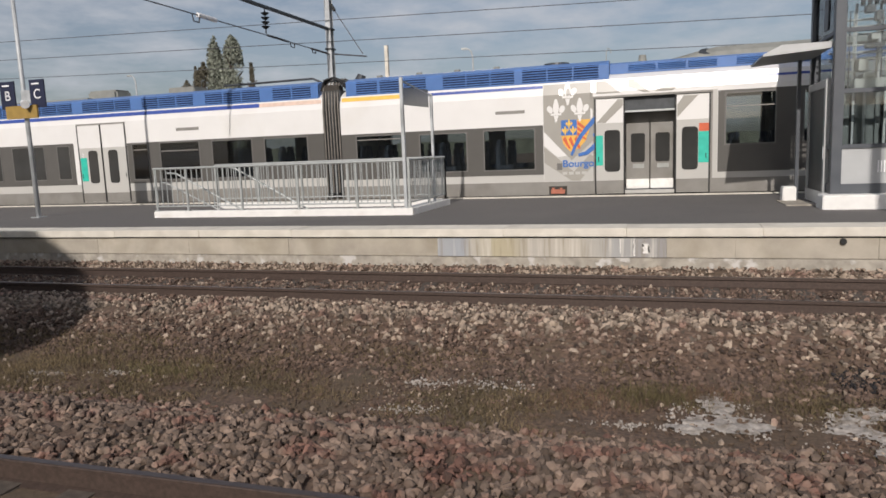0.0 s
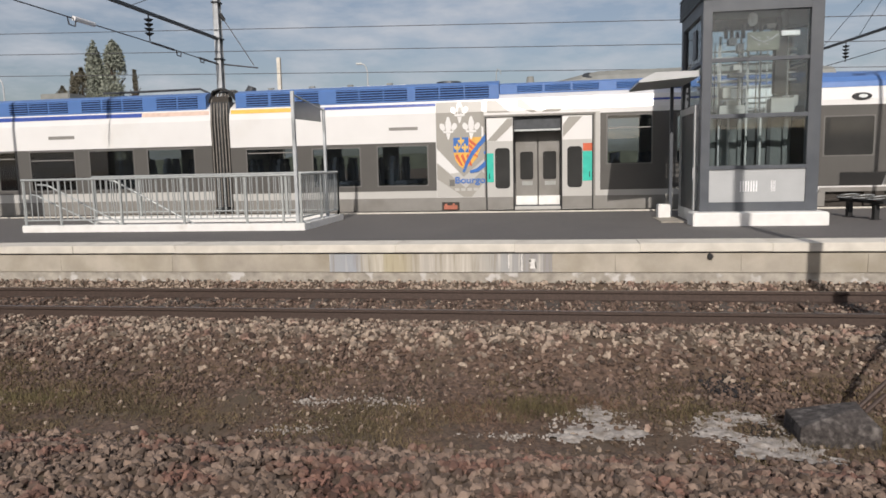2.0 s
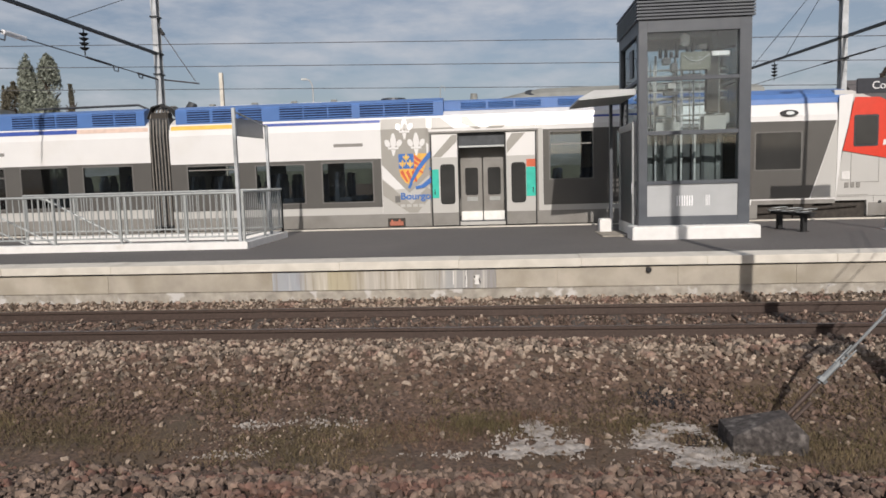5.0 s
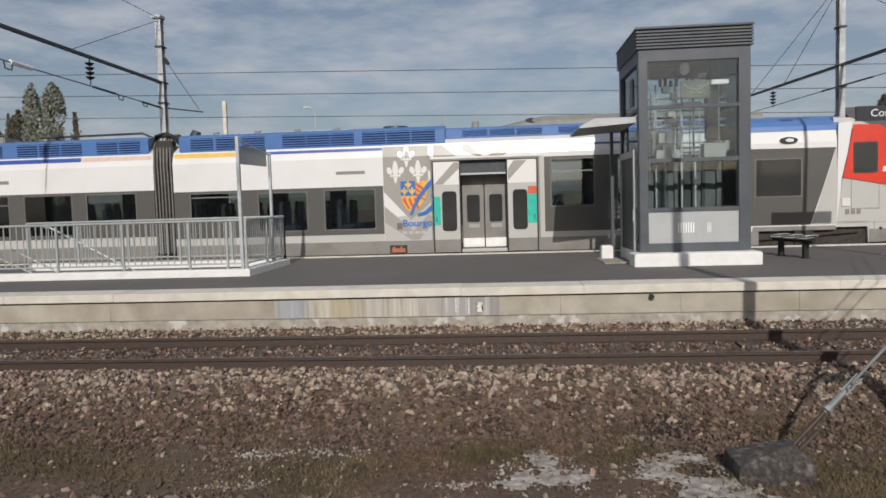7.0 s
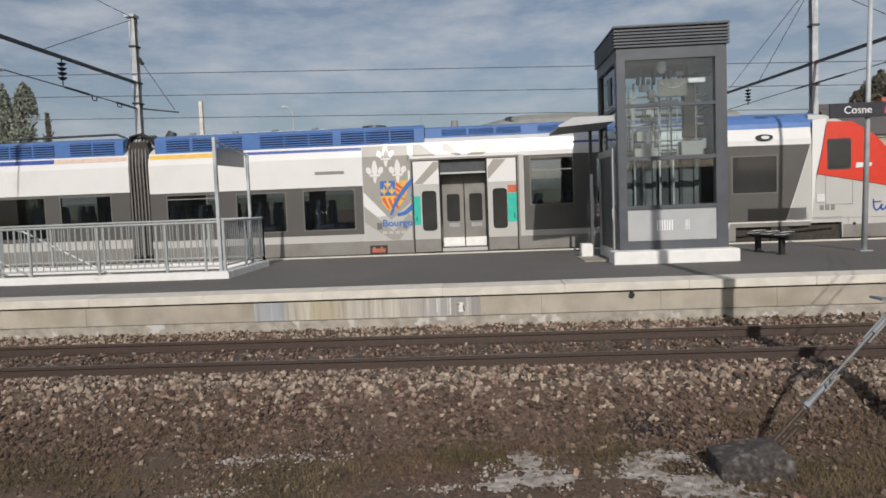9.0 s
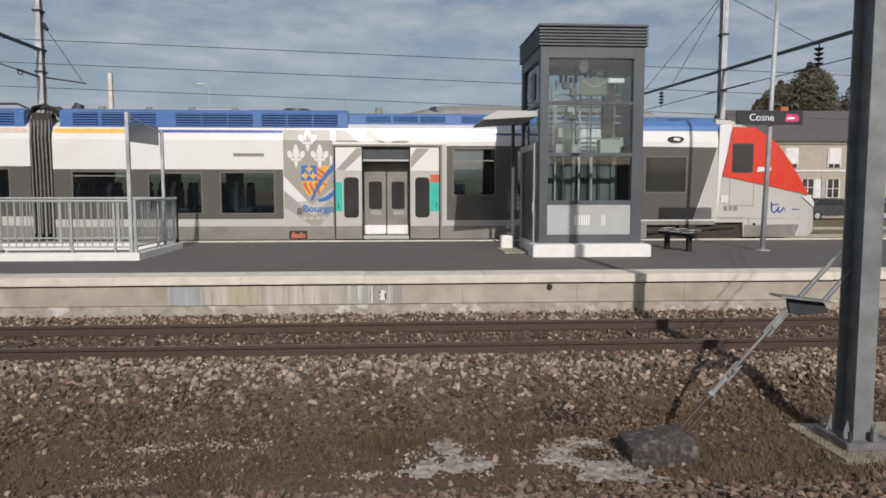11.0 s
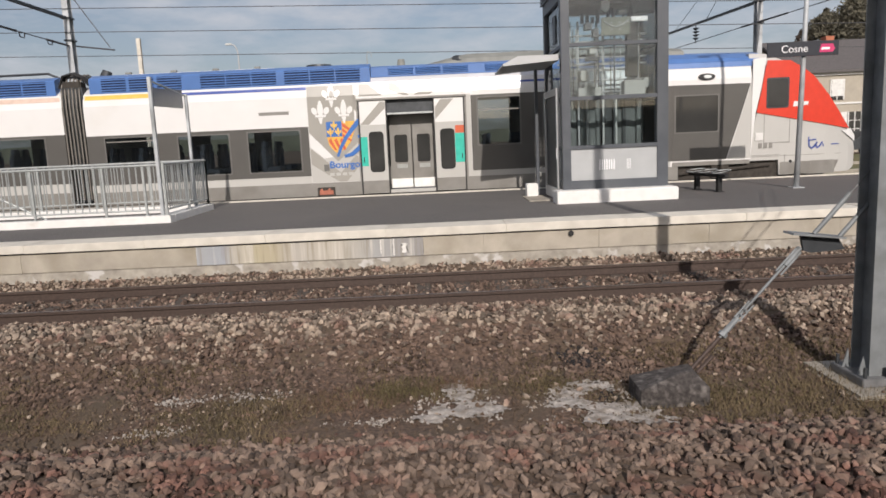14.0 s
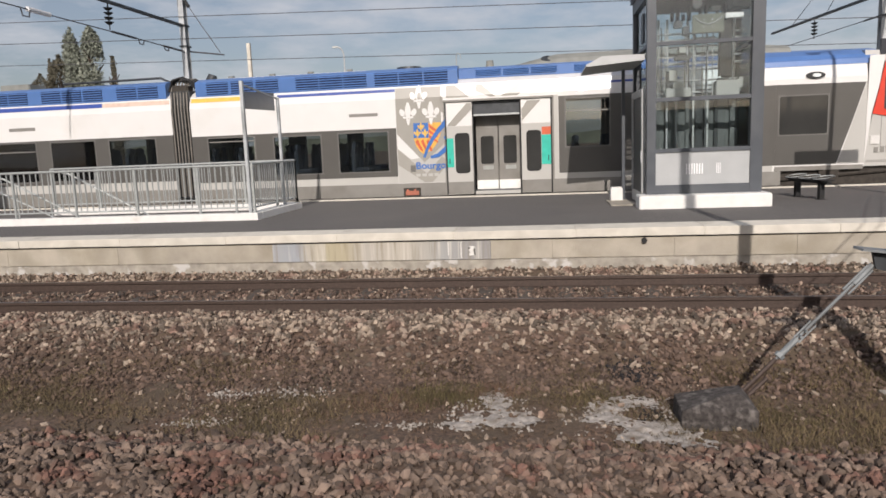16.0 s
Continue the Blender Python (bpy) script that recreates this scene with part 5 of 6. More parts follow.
# lift car behind the lower glass: narrow upright panels and two bright guide rails
strips = ((3.86, 4.02, "car_grey"), (4.03, 4.13, "car_grey"), (4.14, 4.22, "car_dark"), (4.23, 4.36, "car_grey"), (4.37, 4.42, "panel_grey"), (4.43, 4.58, "car_grey"), (4.59, 4.66, "car_grey"), (4.80, 4.95, "car_dark"), (5.06, 5.18, "car_grey"), (5.19, 5.26, "car_dark"), (5.27, 5.42, "car_grey"), (5.43, 5.50, "car_grey"), (5.51, 5.66, "car_grey"))
for i, (a, b, mm) in enumerate(strips):
    part("car_panel", boxed(a, b, 7.05 + 0.03 * (i % 3), 7.08 + 0.03 * (i % 3), 0.84, 2.78), mm, lift, "narrow lift car panel behind the glass")
for x in (4.72, 5.01):
    part("guide_rail", boxed(x - 0.02, x + 0.02, 6.9, 6.96, 0.84, 2.78, bevel=0.005), "galv", lift, "bright steel guide rail")
part("car_back", boxed(3.84, 5.68, 7.45, 7.48, 0.84, 2.76), "car_dark", lift, "grey green rear wall of the lift car")

# ---- stair railing and kerb ----
RX0, RX1, RY0, RY1 = -11.5, -4.82, 5.58, 8.3
kerb = bmesh.new()
box(kerb, RX0 - 0.1, RX1 + 0.1, RY0 - 0.1, RY0 + 0.2, 0.56, 0.73, bevel=0.012)
box(kerb, RX1 - 0.2, RX1 + 0.1, RY0 + 0.202, RY1 + 0.1, 0.56, 0.73, bevel=0.012)
box(kerb, RX0 - 0.1, RX1 - 0.202, RY1 - 0.2, RY1 + 0.1, 0.56, 0.73, bevel=0.012)
tagged(part("stair_kerb", kerb, "white_kerb"), "white painted concrete kerb round the underpass stairs", "kerb", kind="structure")
railing = thing("stair_railing", (0, 0, 0), "galvanised steel bar railing round the underpass stairs", "railing")
RT = 1.80


def rail_run(p, q, n_bars, n_posts, top=RT, low=0.80):
    p, q = Vector(p), Vector(q)
    part("handrail", rod(bmesh.new(), (*p, top), (*q, top), 0.027, 10), "galv", railing, smooth=False)
    part("bottom_rail", rod(bmesh.new(), (*p, low + 0.05), (*q, low + 0.05), 0.018, 8), "galv", railing)
    bar = None
    for i in range(n_bars):
        c = p.lerp(q, (i + 0.5) / n_bars)
        if bar is None:
            bar = part("baluster", rod(bmesh.new(), (0, 0, low + 0.05), (0, 0, top), 0.0125, 6), "galv", railing)
            bar.location = (*c, 0)
        else:
            o = bar.copy()
            scene.collection.objects.link(o)
            o.location = (*c, 0)
    for i in range(n_posts):
        c = p.lerp(q, i / max(1, n_posts - 1))
        part("post", box(boxed(c.x - 0.025, c.x + 0.025, c.y - 0.025, c.y + 0.025, 0.73, top), c.x - 0.06, c.x + 0.06, c.y - 0.06, c.y + 0.06, 0.731, 0.745), "galv", railing)


rail_run((-11.6, RY0), (RX1 - 0.03, RY0), 45, 0, top=1.785)
for x in (-11.55, -10.64, -9.10, -7.58, -6.08, -5.23):
    part("post", box(boxed(x - 0.022, x + 0.022, RY0 - 0.022, RY0 + 0.022, 0.73, 1.76), x - 0.06, x + 0.06, RY0 - 0.06, RY0 + 0.06, 0.731, 0.745), "galv", railing)
rail_run((RX1, RY0 + 0.03), (RX1, RY1), 22, 3, top=1.80)
rail_run((RX1, RY1), (-11.7, RY1), 46, 6, top=1.81)
part("stair_handrail", rods([(-9.62, 5.93, 1.76), (-9.45, 5.93, 1.72), (-6.3, 5.93, 0.05)], 0.024), "galv", railing, "sloping steel handrail of the stairs")
part("stair_handrail", rods([(-12.0, 6.6, 1.66), (-11.73, 6.6, 1.645), (-9.0, 6.6, 0.26)], 0.022), "galv", railing, "sloping steel handrail of the stairs")
part("stair_handrail", rods([(-12.2, 6.6, 1.41), (-12.06, 6.6, 1.40), (-9.7, 6.6, 0.30)], 0.020), "galv", railing, "sloping steel handrail of the stairs")
for x, z in ((-11.4, 1.48), (-10.5, 1.02)):
    part("handrail_post", rod(bmesh.new(), (x, 6.6, 0.56), (x, 6.6, z), 0.018, 8), "galv", railing)


# sign board on two posts over the stairs
board = thing("stair_sign", (0, 0, 0), "grey notice board between two galvanised posts over the stairs", "sign")
part("post", boxed(-4.93, -4.86, RY0 - 0.05, RY0 + 0.03, 0.73, 3.575, bevel=0.006), "galv_dull", board)
part("post", boxed(-4.91, -4.85, 7.55, 7.63, 0.73, 3.36, bevel=0.006), "galv_dull", board)
pan = bmesh.new()
pv = [pan.verts.new((x, y, z)) for x in (-4.905, -4.875) for y, z in ((5.66, 2.99), (7.36, 3.02), (7.36, 3.44), (5.66, 3.36))]
for q in ((3, 2, 1, 0), (4, 5, 6, 7), (0, 1, 5, 4), (1, 2, 6, 5), (2, 3, 7, 6), (3, 0, 4, 7)):
    pan.faces.new([pv[i] for i in q])
part("board", pan, "smoked", board, "dark grey board")
part("brace", rods([(-4.89, RY0, 3.50), (-4.89, 7.58, 3.32)], 0.02), "galv", board)

# ---- station name sign ----
LAMP = 6.12
name_sign = thing("station_sign", (9.2, 7.0, 0.575), "dark station name board on a grey tubular post", "sign")
part("post", rod(bmesh.new(), (0, 0, 0), (0.15, 0, LAMP), 0.062, 14, 0.045), "galv_dull", name_sign, smooth=True)
part("base_plate", box(bmesh.new(), -0.13, 0.13, -0.13, 0.13, 0, 0.02), "galv_dull", name_sign)
part("lamp_arm", rods([(-0.12, -0.02, LAMP - 0.04), (0.15, 0, LAMP), (0.85, 0.02, LAMP + 0.22)], 0.025), "galv_dull", name_sign)
lh = part("lamp_head", boxed(-0.44, -0.10, -0.09, 0.05, LAMP - 0.14, LAMP - 0.04, bevel=0.02), "galv", name_sign, "flat grey lamp head")
part("lamp_glass", boxed(-0.40, -0.14, -0.07, 0.03, LAMP - 0.155, LAMP - 0.141), "sign_white", lh)
part("board", boxed(-0.80, 0.80, -0.12, -0.07, 2.95, 3.27, bevel=0.008), "sign_dark", name_sign, "anthracite name board")
lettering("station_name", "Cosne", 0.23, (-0.50, -0.124, 3.04), "sign_white", name_sign, "white station name")
part("emblem", slab_xz([(0.36, 3.02), (0.66, 3.02), (0.71, 3.09), (0.66, 3.20), (0.40, 3.20), (0.38, 3.12)], -0.126, -0.118), "sign_magenta", name_sign, "magenta operator emblem")
part("emblem_mark", slab_xz([(0.40, 3.075), (0.58, 3.075), (0.60, 3.125), (0.42, 3.125)], -0.13, -0.126), "sign_white", name_sign, "white mark on the emblem")

# ---- platform letter sign ----
ls = thing("platform_letter_sign", (-15.85, 6.0, 0.575), "grey post with navy letter boards and an amber direction board", "sign")
part("post", rod(bmesh.new(), (0, 0, 0), (-0.05, 0, 6.6), 0.065, 14, 0.05), "galv_dull", ls, smooth=True)
part("base_plate", box(bmesh.new(), -0.14, 0.14, -0.14, 0.14, 0, 0.02), "galv_dull", ls)
for x, t_ in ((-0.72, "B"), (0.30, "C")):
    b = part("letter_board", boxed(x - 0.02, x + 0.48, -0.1, -0.06, 2.95, 3.68, bevel=0.006), "sign_navy", ls, "navy letter board")
    lettering("platform_letter", t_, 0.36, (x + 0.23, -0.104, 3.18), "sign_white", ls, "white platform letter", centre=True)
    part("letter_board_bar", boxed(x + 0.08, x + 0.32, -0.108, -0.1, 3.55, 3.59), "sign_white", b)
part("junction_box", boxed(-0.05, 0.28, -0.09, 0.05, 3.1, 3.42, bevel=0.01), "galv_dull", ls)
part("amber_board", boxed(-0.55, 0.52, -0.16, -0.1, 2.68, 3.02, bevel=0.006), "sign_gold", ls, "amber board")
part("loudspeaker", rod(bmesh.new(), (0.12, -0.2, 3.1), (0.34, -0.34, 3.02), 0.06, 12, 0.11), "sign_white", ls, "small white loudspeaker")

# ---- bench ----
bench = thing("platform_bench", (7.24, 7.25, 0.575), "dark metal bench with three pale-rimmed seats", "bench")
part("beam", boxed(-0.72, 0.72, -0.05, 0.05, 0.34, 0.40, bevel=0.008), "black", bench)
for x in (-0.43, 0.43):
    part("leg", box(boxed(x - 0.05, x + 0.05, -0.055, 0.055, 0.0, 0.338, bevel=0.006), x - 0.08, x + 0.08, -0.09, 0.09, 0.0, 0.012), "black", bench)
for x in (-0.5, 0.0, 0.5):
    shell = part("seat", boxed(x - 0.15, x + 0.15, -0.17, 0.17, 0.402, 0.425, bevel=0.01), "black", bench)
    loop = [(x + 0.17 * math.cos(a) * (1.0 + 0.12 * abs(math.sin(2 * a))), 0.20 * math.sin(a) * (1.0 + 0.12 * abs(math.sin(2 * a))), 0.47 + 0.045 * math.cos(a)) for a in [k * math.pi / 8 for k in range(17)]]
    part("rim", rods(loop, 0.011), "galv", shell, "pale tubular rim")
bench.rotation_euler.z = math.radians(-77)



# ---- steel mast with guy anchor ----
def h_beam(bm, cx, cy, z0, z1, w, d, t=0.016):
    """A rolled H section standing upright, in one piece."""
    a, b, c = w / 2, d / 2, 0.008
    out = [(-a, -b), (a, -b), (a, -b + t), (c, -b + t), (c, b - t), (a, b - t), (a, b), (-a, b), (-a, b - t), (-c, b - t), (-c, -b + t), (-a, -b + t)]
    lo_ = [bm.verts.new((cx + x, cy + y, z0)) for x, y in out]
    hi_ = [bm.verts.new((cx + x, cy + y, z1)) for x, y in out]
    for k in range(12):
        bm.faces.new((lo_[k], lo_[(k + 1) % 12], hi_[(k + 1) % 12], hi_[k]))
    caps = [bm.faces.new(lo_[::-1]), bm.faces.new(hi_)]
    bmesh.ops.triangulate(bm, faces=caps)
    return bm


mast = thing("catenary_mast", (4.93, -2.76, -0.40), "grey galvanised H-section mast on a concrete slab", "mast")
part("foundation", boxed(-0.36, 1.2, -0.46, 0.6, -0.2, -0.02, bevel=0.03), "slab", mast, "pale concrete foundation slab")
part("base_plate", boxed(-0.20, 0.30, -0.24, 0.30, -0.02, 0.06, bevel=0.008), "galv_dark", mast)
part("column", h_beam(bmesh.new(), 0, 0, 0.06, 9.3, 0.185, 0.30), "galv_weathered", mast, "galvanised H-section column")
for x, y in ((-0.17, -0.1), (-0.17, 0.15), (0.04, -0.20)):
    gus = bmesh.new()
    v = [gus.verts.new(p) for p in ((x, y, 0.06), (x + 0.09, y, 0.06), (x + 0.05, y, 0.24), (x, y + 0.014, 0.06), (x + 0.09, y + 0.014, 0.06), (x + 0.05, y + 0.014, 0.24))]
    for q in ((0, 1, 2), (5, 4, 3), (0, 3, 4, 1), (1, 4, 5, 2), (2, 5, 3, 0)):
        gus.faces.new([v[i] for i in q])
    part("gusset", gus, "galv_weathered", mast)
for x, y in ((-0.16, -0.2), (0.25, -0.2), (-0.16, 0.25), (0.05, -0.2)):
    part("anchor_bolt", rod(bmesh.new(), (x, y, 0.05), (x, y, 0.16), 0.018, 6), "dark_steel", mast)

guy = thing("guy_anchor", (0, 0, 0), "steel guy rod with equaliser plate running to a concrete block", "guy wire")
A, B_ = Vector((3.20, -2.75, -0.28)), Vector((4.33, -2.57, 0.85))
part("guy_rod", rods([A, A.lerp(B_, 0.28)], 0.022), "rail", guy, "rusty lower rod")
part("guy_rod", rods([A.lerp(B_, 0.25), B_], 0.014), "galv_weathered", guy, "galvanised guy rod")
part("turnbuckle", rods([A.lerp(B_, 0.30), A.lerp(B_, 0.44)], 0.028), "galv_weathered", guy)
part("turnbuckle_nut", rods([A.lerp(B_, 0.295), A.lerp(B_, 0.32)], 0.045, 6), "galv_weathered", guy)
for f0 in (0.46, 0.50):
    part("shackle_pin", rod(bmesh.new(), A.lerp(B_, f0) + Vector((0, -0.05, 0)), A.lerp(B_, f0) + Vector((0, 0.05, 0)), 0.014, 8), "galv_weathered", guy)
for off in (-0.022, 0.022):
    part("shackle_strap", rods([A.lerp(B_, 0.43) + Vector((off, -0.01, -off)), A.lerp(B_, 0.56) + Vector((off, -0.01, -off))], 0.009, 6), "galv_weathered", guy)
    part("fork_strap", rods([A.lerp(B_, 0.80) + Vector((off, -0.01, -off)), A.lerp(B_, 0.98) + Vector((off, -0.01, -off))], 0.010, 6), "galv_weathered", guy)
part("rod_stub", rods([A + Vector((0.06, -0.06, 0.02)), A.lerp(B_, 0.15) + Vector((0.05, -0.06, 0.0))], 0.020), "rail", guy, "rusty rod stub beside the lower rod")
part("turnbuckle", rods([A.lerp(B_, 0.86), A.lerp(B_, 1.0)], 0.028), "galv_weathered", guy)
part("equaliser_plate", slab_xz([(4.31, 0.965), (4.34, 0.825), (4.41, 0.805), (4.73, 0.825), (4.67, 0.93), (4.33, 0.975)], -2.62, -2.58), "dark_steel", guy, "dark triangular equaliser plate")
part("equaliser_plate", slab_xz([(4.19, 0.995), (4.69, 0.935), (4.70, 0.95), (4.20, 1.015)], -2.70, -2.50), "galv_weathered", guy, "grey upper flange")
for x, top in ((4.43, 0.985), (4.67, 0.945)):
    s_ = Vector((x, -2.62, top))
    far = Vector((x + 4.6, s_.y - 0.1, 6.3))
    part("guy_link", rods([s_, s_.lerp(far, 0.07)], 0.024), "galv_weathered", guy)
    part("guy_cable", rods([s_.lerp(far, 0.06), far], 0.009), "galv_dark", guy, "steel guy cable")
block = thing("anchor_block", (2.95, -2.95, -0.50), "weathered concrete anchor block half sunk in the earth", "concrete block")
bb = bmesh.new()
lo = [(-0.32, -0.20), (0.31, -0.20), (0.32, 0.22), (-0.31, 0.24)]
hi = [(0.09, -0.09), (0.19, -0.09), (0.21, 0.10), (0.12, 0.10)]
vs = [[bb.verts.new((x, y, z + random.uniform(-0.015, 0.015))) for x, y in ring_] for ring_, z in ((lo, -0.2), (lo, 0.215), (hi, 0.335))]
for a, b in zip(vs, vs[1:]):
    for i in range(4):
        bb.faces.new((a[i], a[(i + 1) % 4], b[(i + 1) % 4], b[i]))
bb.faces.new(vs[2])
bb.faces.new(vs[0][::-1])
bmesh.ops.bevel(bb, geom=list(bb.edges), offset=0.007, segments=1, affect="EDGES")
bmesh.ops.subdivide_edges(bb, edges=list(bb.edges), cuts=2, use_grid_fill=True)
for v in bb.verts:
    v.co += 0.005 * Vector((noise.noise(v.co * 5), noise.noise(v.co * 5 + Vector((7, 0, 0))), noise.noise(v.co * 5 + Vector((0, 9, 0)))))
part("block", bb, "concrete", block)


# ---- pale spill patches ----
def spill(lobes, holes, seed):
    """A crust of pale lime with a ragged outline: the union of oval lobes less the holes."""
    bm = bmesh.new()
    grid = {}
    x0, x1 = min(l[0] - l[2] for l in lobes) - 0.1, max(l[0] + l[2] for l in lobes) + 0.1
    y0, y1 = min(l[1] - l[3] for l in lobes) - 0.1, max(l[1] + l[3] for l in lobes) + 0.1
    step = 0.013
    for i in range(int((x1 - x0) / step)):
        for j in range(int((y1 - y0) / step)):
            X, Y = x0 + i * step, y0 + j * step
            r = min(math.hypot((X - a) / c, (Y - b) / d) for a, b, c, d in lobes)
            r += 0.45 * noise.noise((X * 4 + seed, Y * 4, seed)) + 0.35 * noise.noise((X * 11, Y * 11, seed)) + 0.42 * noise.noise((X * 28, Y * 28, seed))
            for a, b, c, d in holes:
                r = max(r, 1.75 - math.hypot((X - a) / c, (Y - b) / d) + 0.35 * noise.noise((X * 9, Y * 9, seed + 4)))
            if r < 0.86:
                grid[i, j] = bm.verts.new((X, Y, H(Y) + 0.022 + 0.012 * (1 - r) + 0.022 * noise.noise((X * 9, Y * 9, 0)) + 0.008 * noise.noise((X * 30, Y * 30, 5))))
    for (i, j), v in grid.items():
        q = [grid.get(k) for k in ((i, j), (i + 1, j), (i + 1, j + 1), (i, j + 1))]
        if all(q):
            bm.faces.new(q)
    tagged(part("lime_spill", bm, "lime", smooth=True), "crust of pale lime spilt on the brown earth", "spill", kind="stuff")


spill([(1.0, -2.55, 0.20, 0.36), (0.95, -2.98, 0.30, 0.24), (1.2, -3.02, 0.26, 0.2), (0.72, -3.18, 0.2, 0.14)], [(0.93, -2.92, 0.05, 0.06)], 3.1)
spill([(2.10, -2.85, 0.32, 0.34), (2.30, -2.62, 0.30, 0.24), (2.40, -3.15, 0.32, 0.26), (2.62, -3.42, 0.30, 0.22), (2.30, -3.38, 0.28, 0.2)], [(2.33, -2.86, 0.19, 0.17)], 7.7)
for k, (a, b, c, d) in enumerate(((-1.15, -2.36, 0.55, 0.26), (-1.72, -3.22, 0.50, 0.15), (-5.48, -2.80, 0.34, 0.12), (-1.75, -2.45, 0.3, 0.14), (0.2, -3.2, 0.45, 0.13), (-6.3, -2.95, 0.5, 0.10))):
    scatter("lime_crumbs", 420, (a - c, a + c), (b - d, b + d), (0.005, 0.020), "lime", "pale lime crumbs strewn on the earth", 70 + k, keep=lambda x, y, r: ((x - a) / c) ** 2 + ((y - b) / d) ** 2 < r * (0.8 + noise.noise((x * 6, y * 9, 1))))
# two overhead shadows laid down as scatters of black stones
scatter("burnt_soil", 260, (2.2, 2.6), (-3.1, -2.65), (0.008, 0.022), "spot_shadow", "dark crumbs standing in for a shadow inside the lime crust", 45, keep=lambda x, y, r: ((x - 2.40) / 0.17) ** 2 + ((y + 2.88) / 0.18) ** 2 < 0.4 + r * 0.6)
scatter("burnt_ballast", 2400, (1.9, 2.85), (-2.15, -1.35), (0.008, 0.026), "spot_shadow", "patch of black stones standing in for an overhead shadow", 44, keep=lambda x, y, r: ((x - 2.38) / 0.22) ** 2 + ((y + 1.72) / 0.26) ** 2 < 0.15 + 1.5 * r * r)
scatter("lime_crumbs", 200, (0.55, 1.4), (-3.3, -2.5), (0.006, 0.024), "lime", "pale lime crumbs on the earth", 41)
scatter("lime_crumbs", 220, (1.6, 2.8), (-3.45, -2.55), (0.006, 0.022), "lime", "pale lime crumbs around the anchor block", 42)
scatter("lime_crumbs", 420, (-2.4, -0.7), (-3.2, -2.1), (0.005, 0.018), "stone_far", "pale lime crumbs on the earth", 43)

# ---- grass tufts ----
rng = np.random.default_rng(11)
verts, faces = [], []
for k in range(110000):
    x, y = rng.uniform(-11, 9), rng.uniform(-3.75, -1.5)
    dens = noise.noise((x * 0.7, y * 1.1, 5)) + 0.5 * noise.noise((x * 2.5, y * 2.5, 8)) + (0.45 if x > 3.2 or x < -4.5 else -0.1)
    if dens < -0.2:
        continue
    z, h, a = H(y), rng.uniform(0.018, 0.075) * (0.7 + min(0.8, dens)), rng.uniform(0, 6.28)
    dx, dy, lean = math.cos(a) * 0.0045, math.sin(a) * 0.0045, rng.normal(0, 0.035, 2)
    i = len(verts)
    verts += [(x - dx, y - dy, z - 0.01), (x + dx, y + dy, z - 0.01), (x + lean[0], y + lean[1], z + h)]
    faces.append((i, i + 1, i + 2))

def tuft(name, n, cx, cy, sx, sy, tall, mat, label, seed):
    """A loose clump of thin blades, thickest at its middle."""
    g = np.random.default_rng(seed)
    vv, ff = [], []
    for k in range(n):
        x, y = g.normal(cx, sx), g.normal(cy, sy)
        z, h, a = H(y), g.uniform(0.3, 1.0) * tall, g.uniform(0, 6.28)
        lean = g.normal(0, 0.04, 2)
        i = len(vv)
        vv += [(x - math.cos(a) * 0.0035, y - math.sin(a) * 0.0035, z - 0.01), (x + math.cos(a) * 0.0035, y + math.sin(a) * 0.0035, z - 0.01), (x + lean[0], y + lean[1], z + h)]
        ff.append((i, i + 1, i + 2))
    m_ = bpy.data.meshes.new(name)
    m_.from_pydata(vv, [], ff)
    m_.materials.append(M[mat])
    tagged(new(name, m_), label, "grass", kind="stuff")


tuft("grass_clump", 1300, 0.5, -2.42, 0.26, 0.16, 0.12, "grass_green", "yellow-green grass clump on the earth strip", 61)
tuft("weed_clump", 900, 0.95, -2.33, 0.16, 0.12, 0.09, "weed_red", "reddish withered weeds on the earth strip", 62)
tuft("weed_clump", 700, -0.1, -2.6, 0.35, 0.2, 0.08, "weed_red", "reddish withered weeds on the earth strip", 63)
tuft("grass_clump", 1900, 3.75, -2.85, 0.36, 0.30, 0.058, "grass_green", "yellow-green grass clump beside the concrete block", 64)
tuft("grass_clump", 900, -5.0, -2.6, 0.35, 0.14, 0.09, "verge", "fresh green grass clump on the earth strip", 66)
tuft("grass_clump", 1500, -3.4, -2.75, 0.7, 0.25, 0.09, "grass", "dry straw coloured grass clump on the earth strip", 67)
tuft("grass_clump", 1500, -7.0, -2.9, 0.8, 0.25, 0.09, "grass", "dry straw coloured grass clump on the earth strip", 68)
tuft("grass_clump", 500, 2.05, -2.45, 0.2, 0.12, 0.08, "grass_green", "yellow-green grass clump on the earth strip", 65)
me = bpy.data.meshes.new("dry_grass")
me.from_pydata(verts, [], faces)
me.materials.append(M["grass"])
tagged(new("dry_grass", me), "thin dry grass tufts on the earth strip", "grass", kind="stuff")


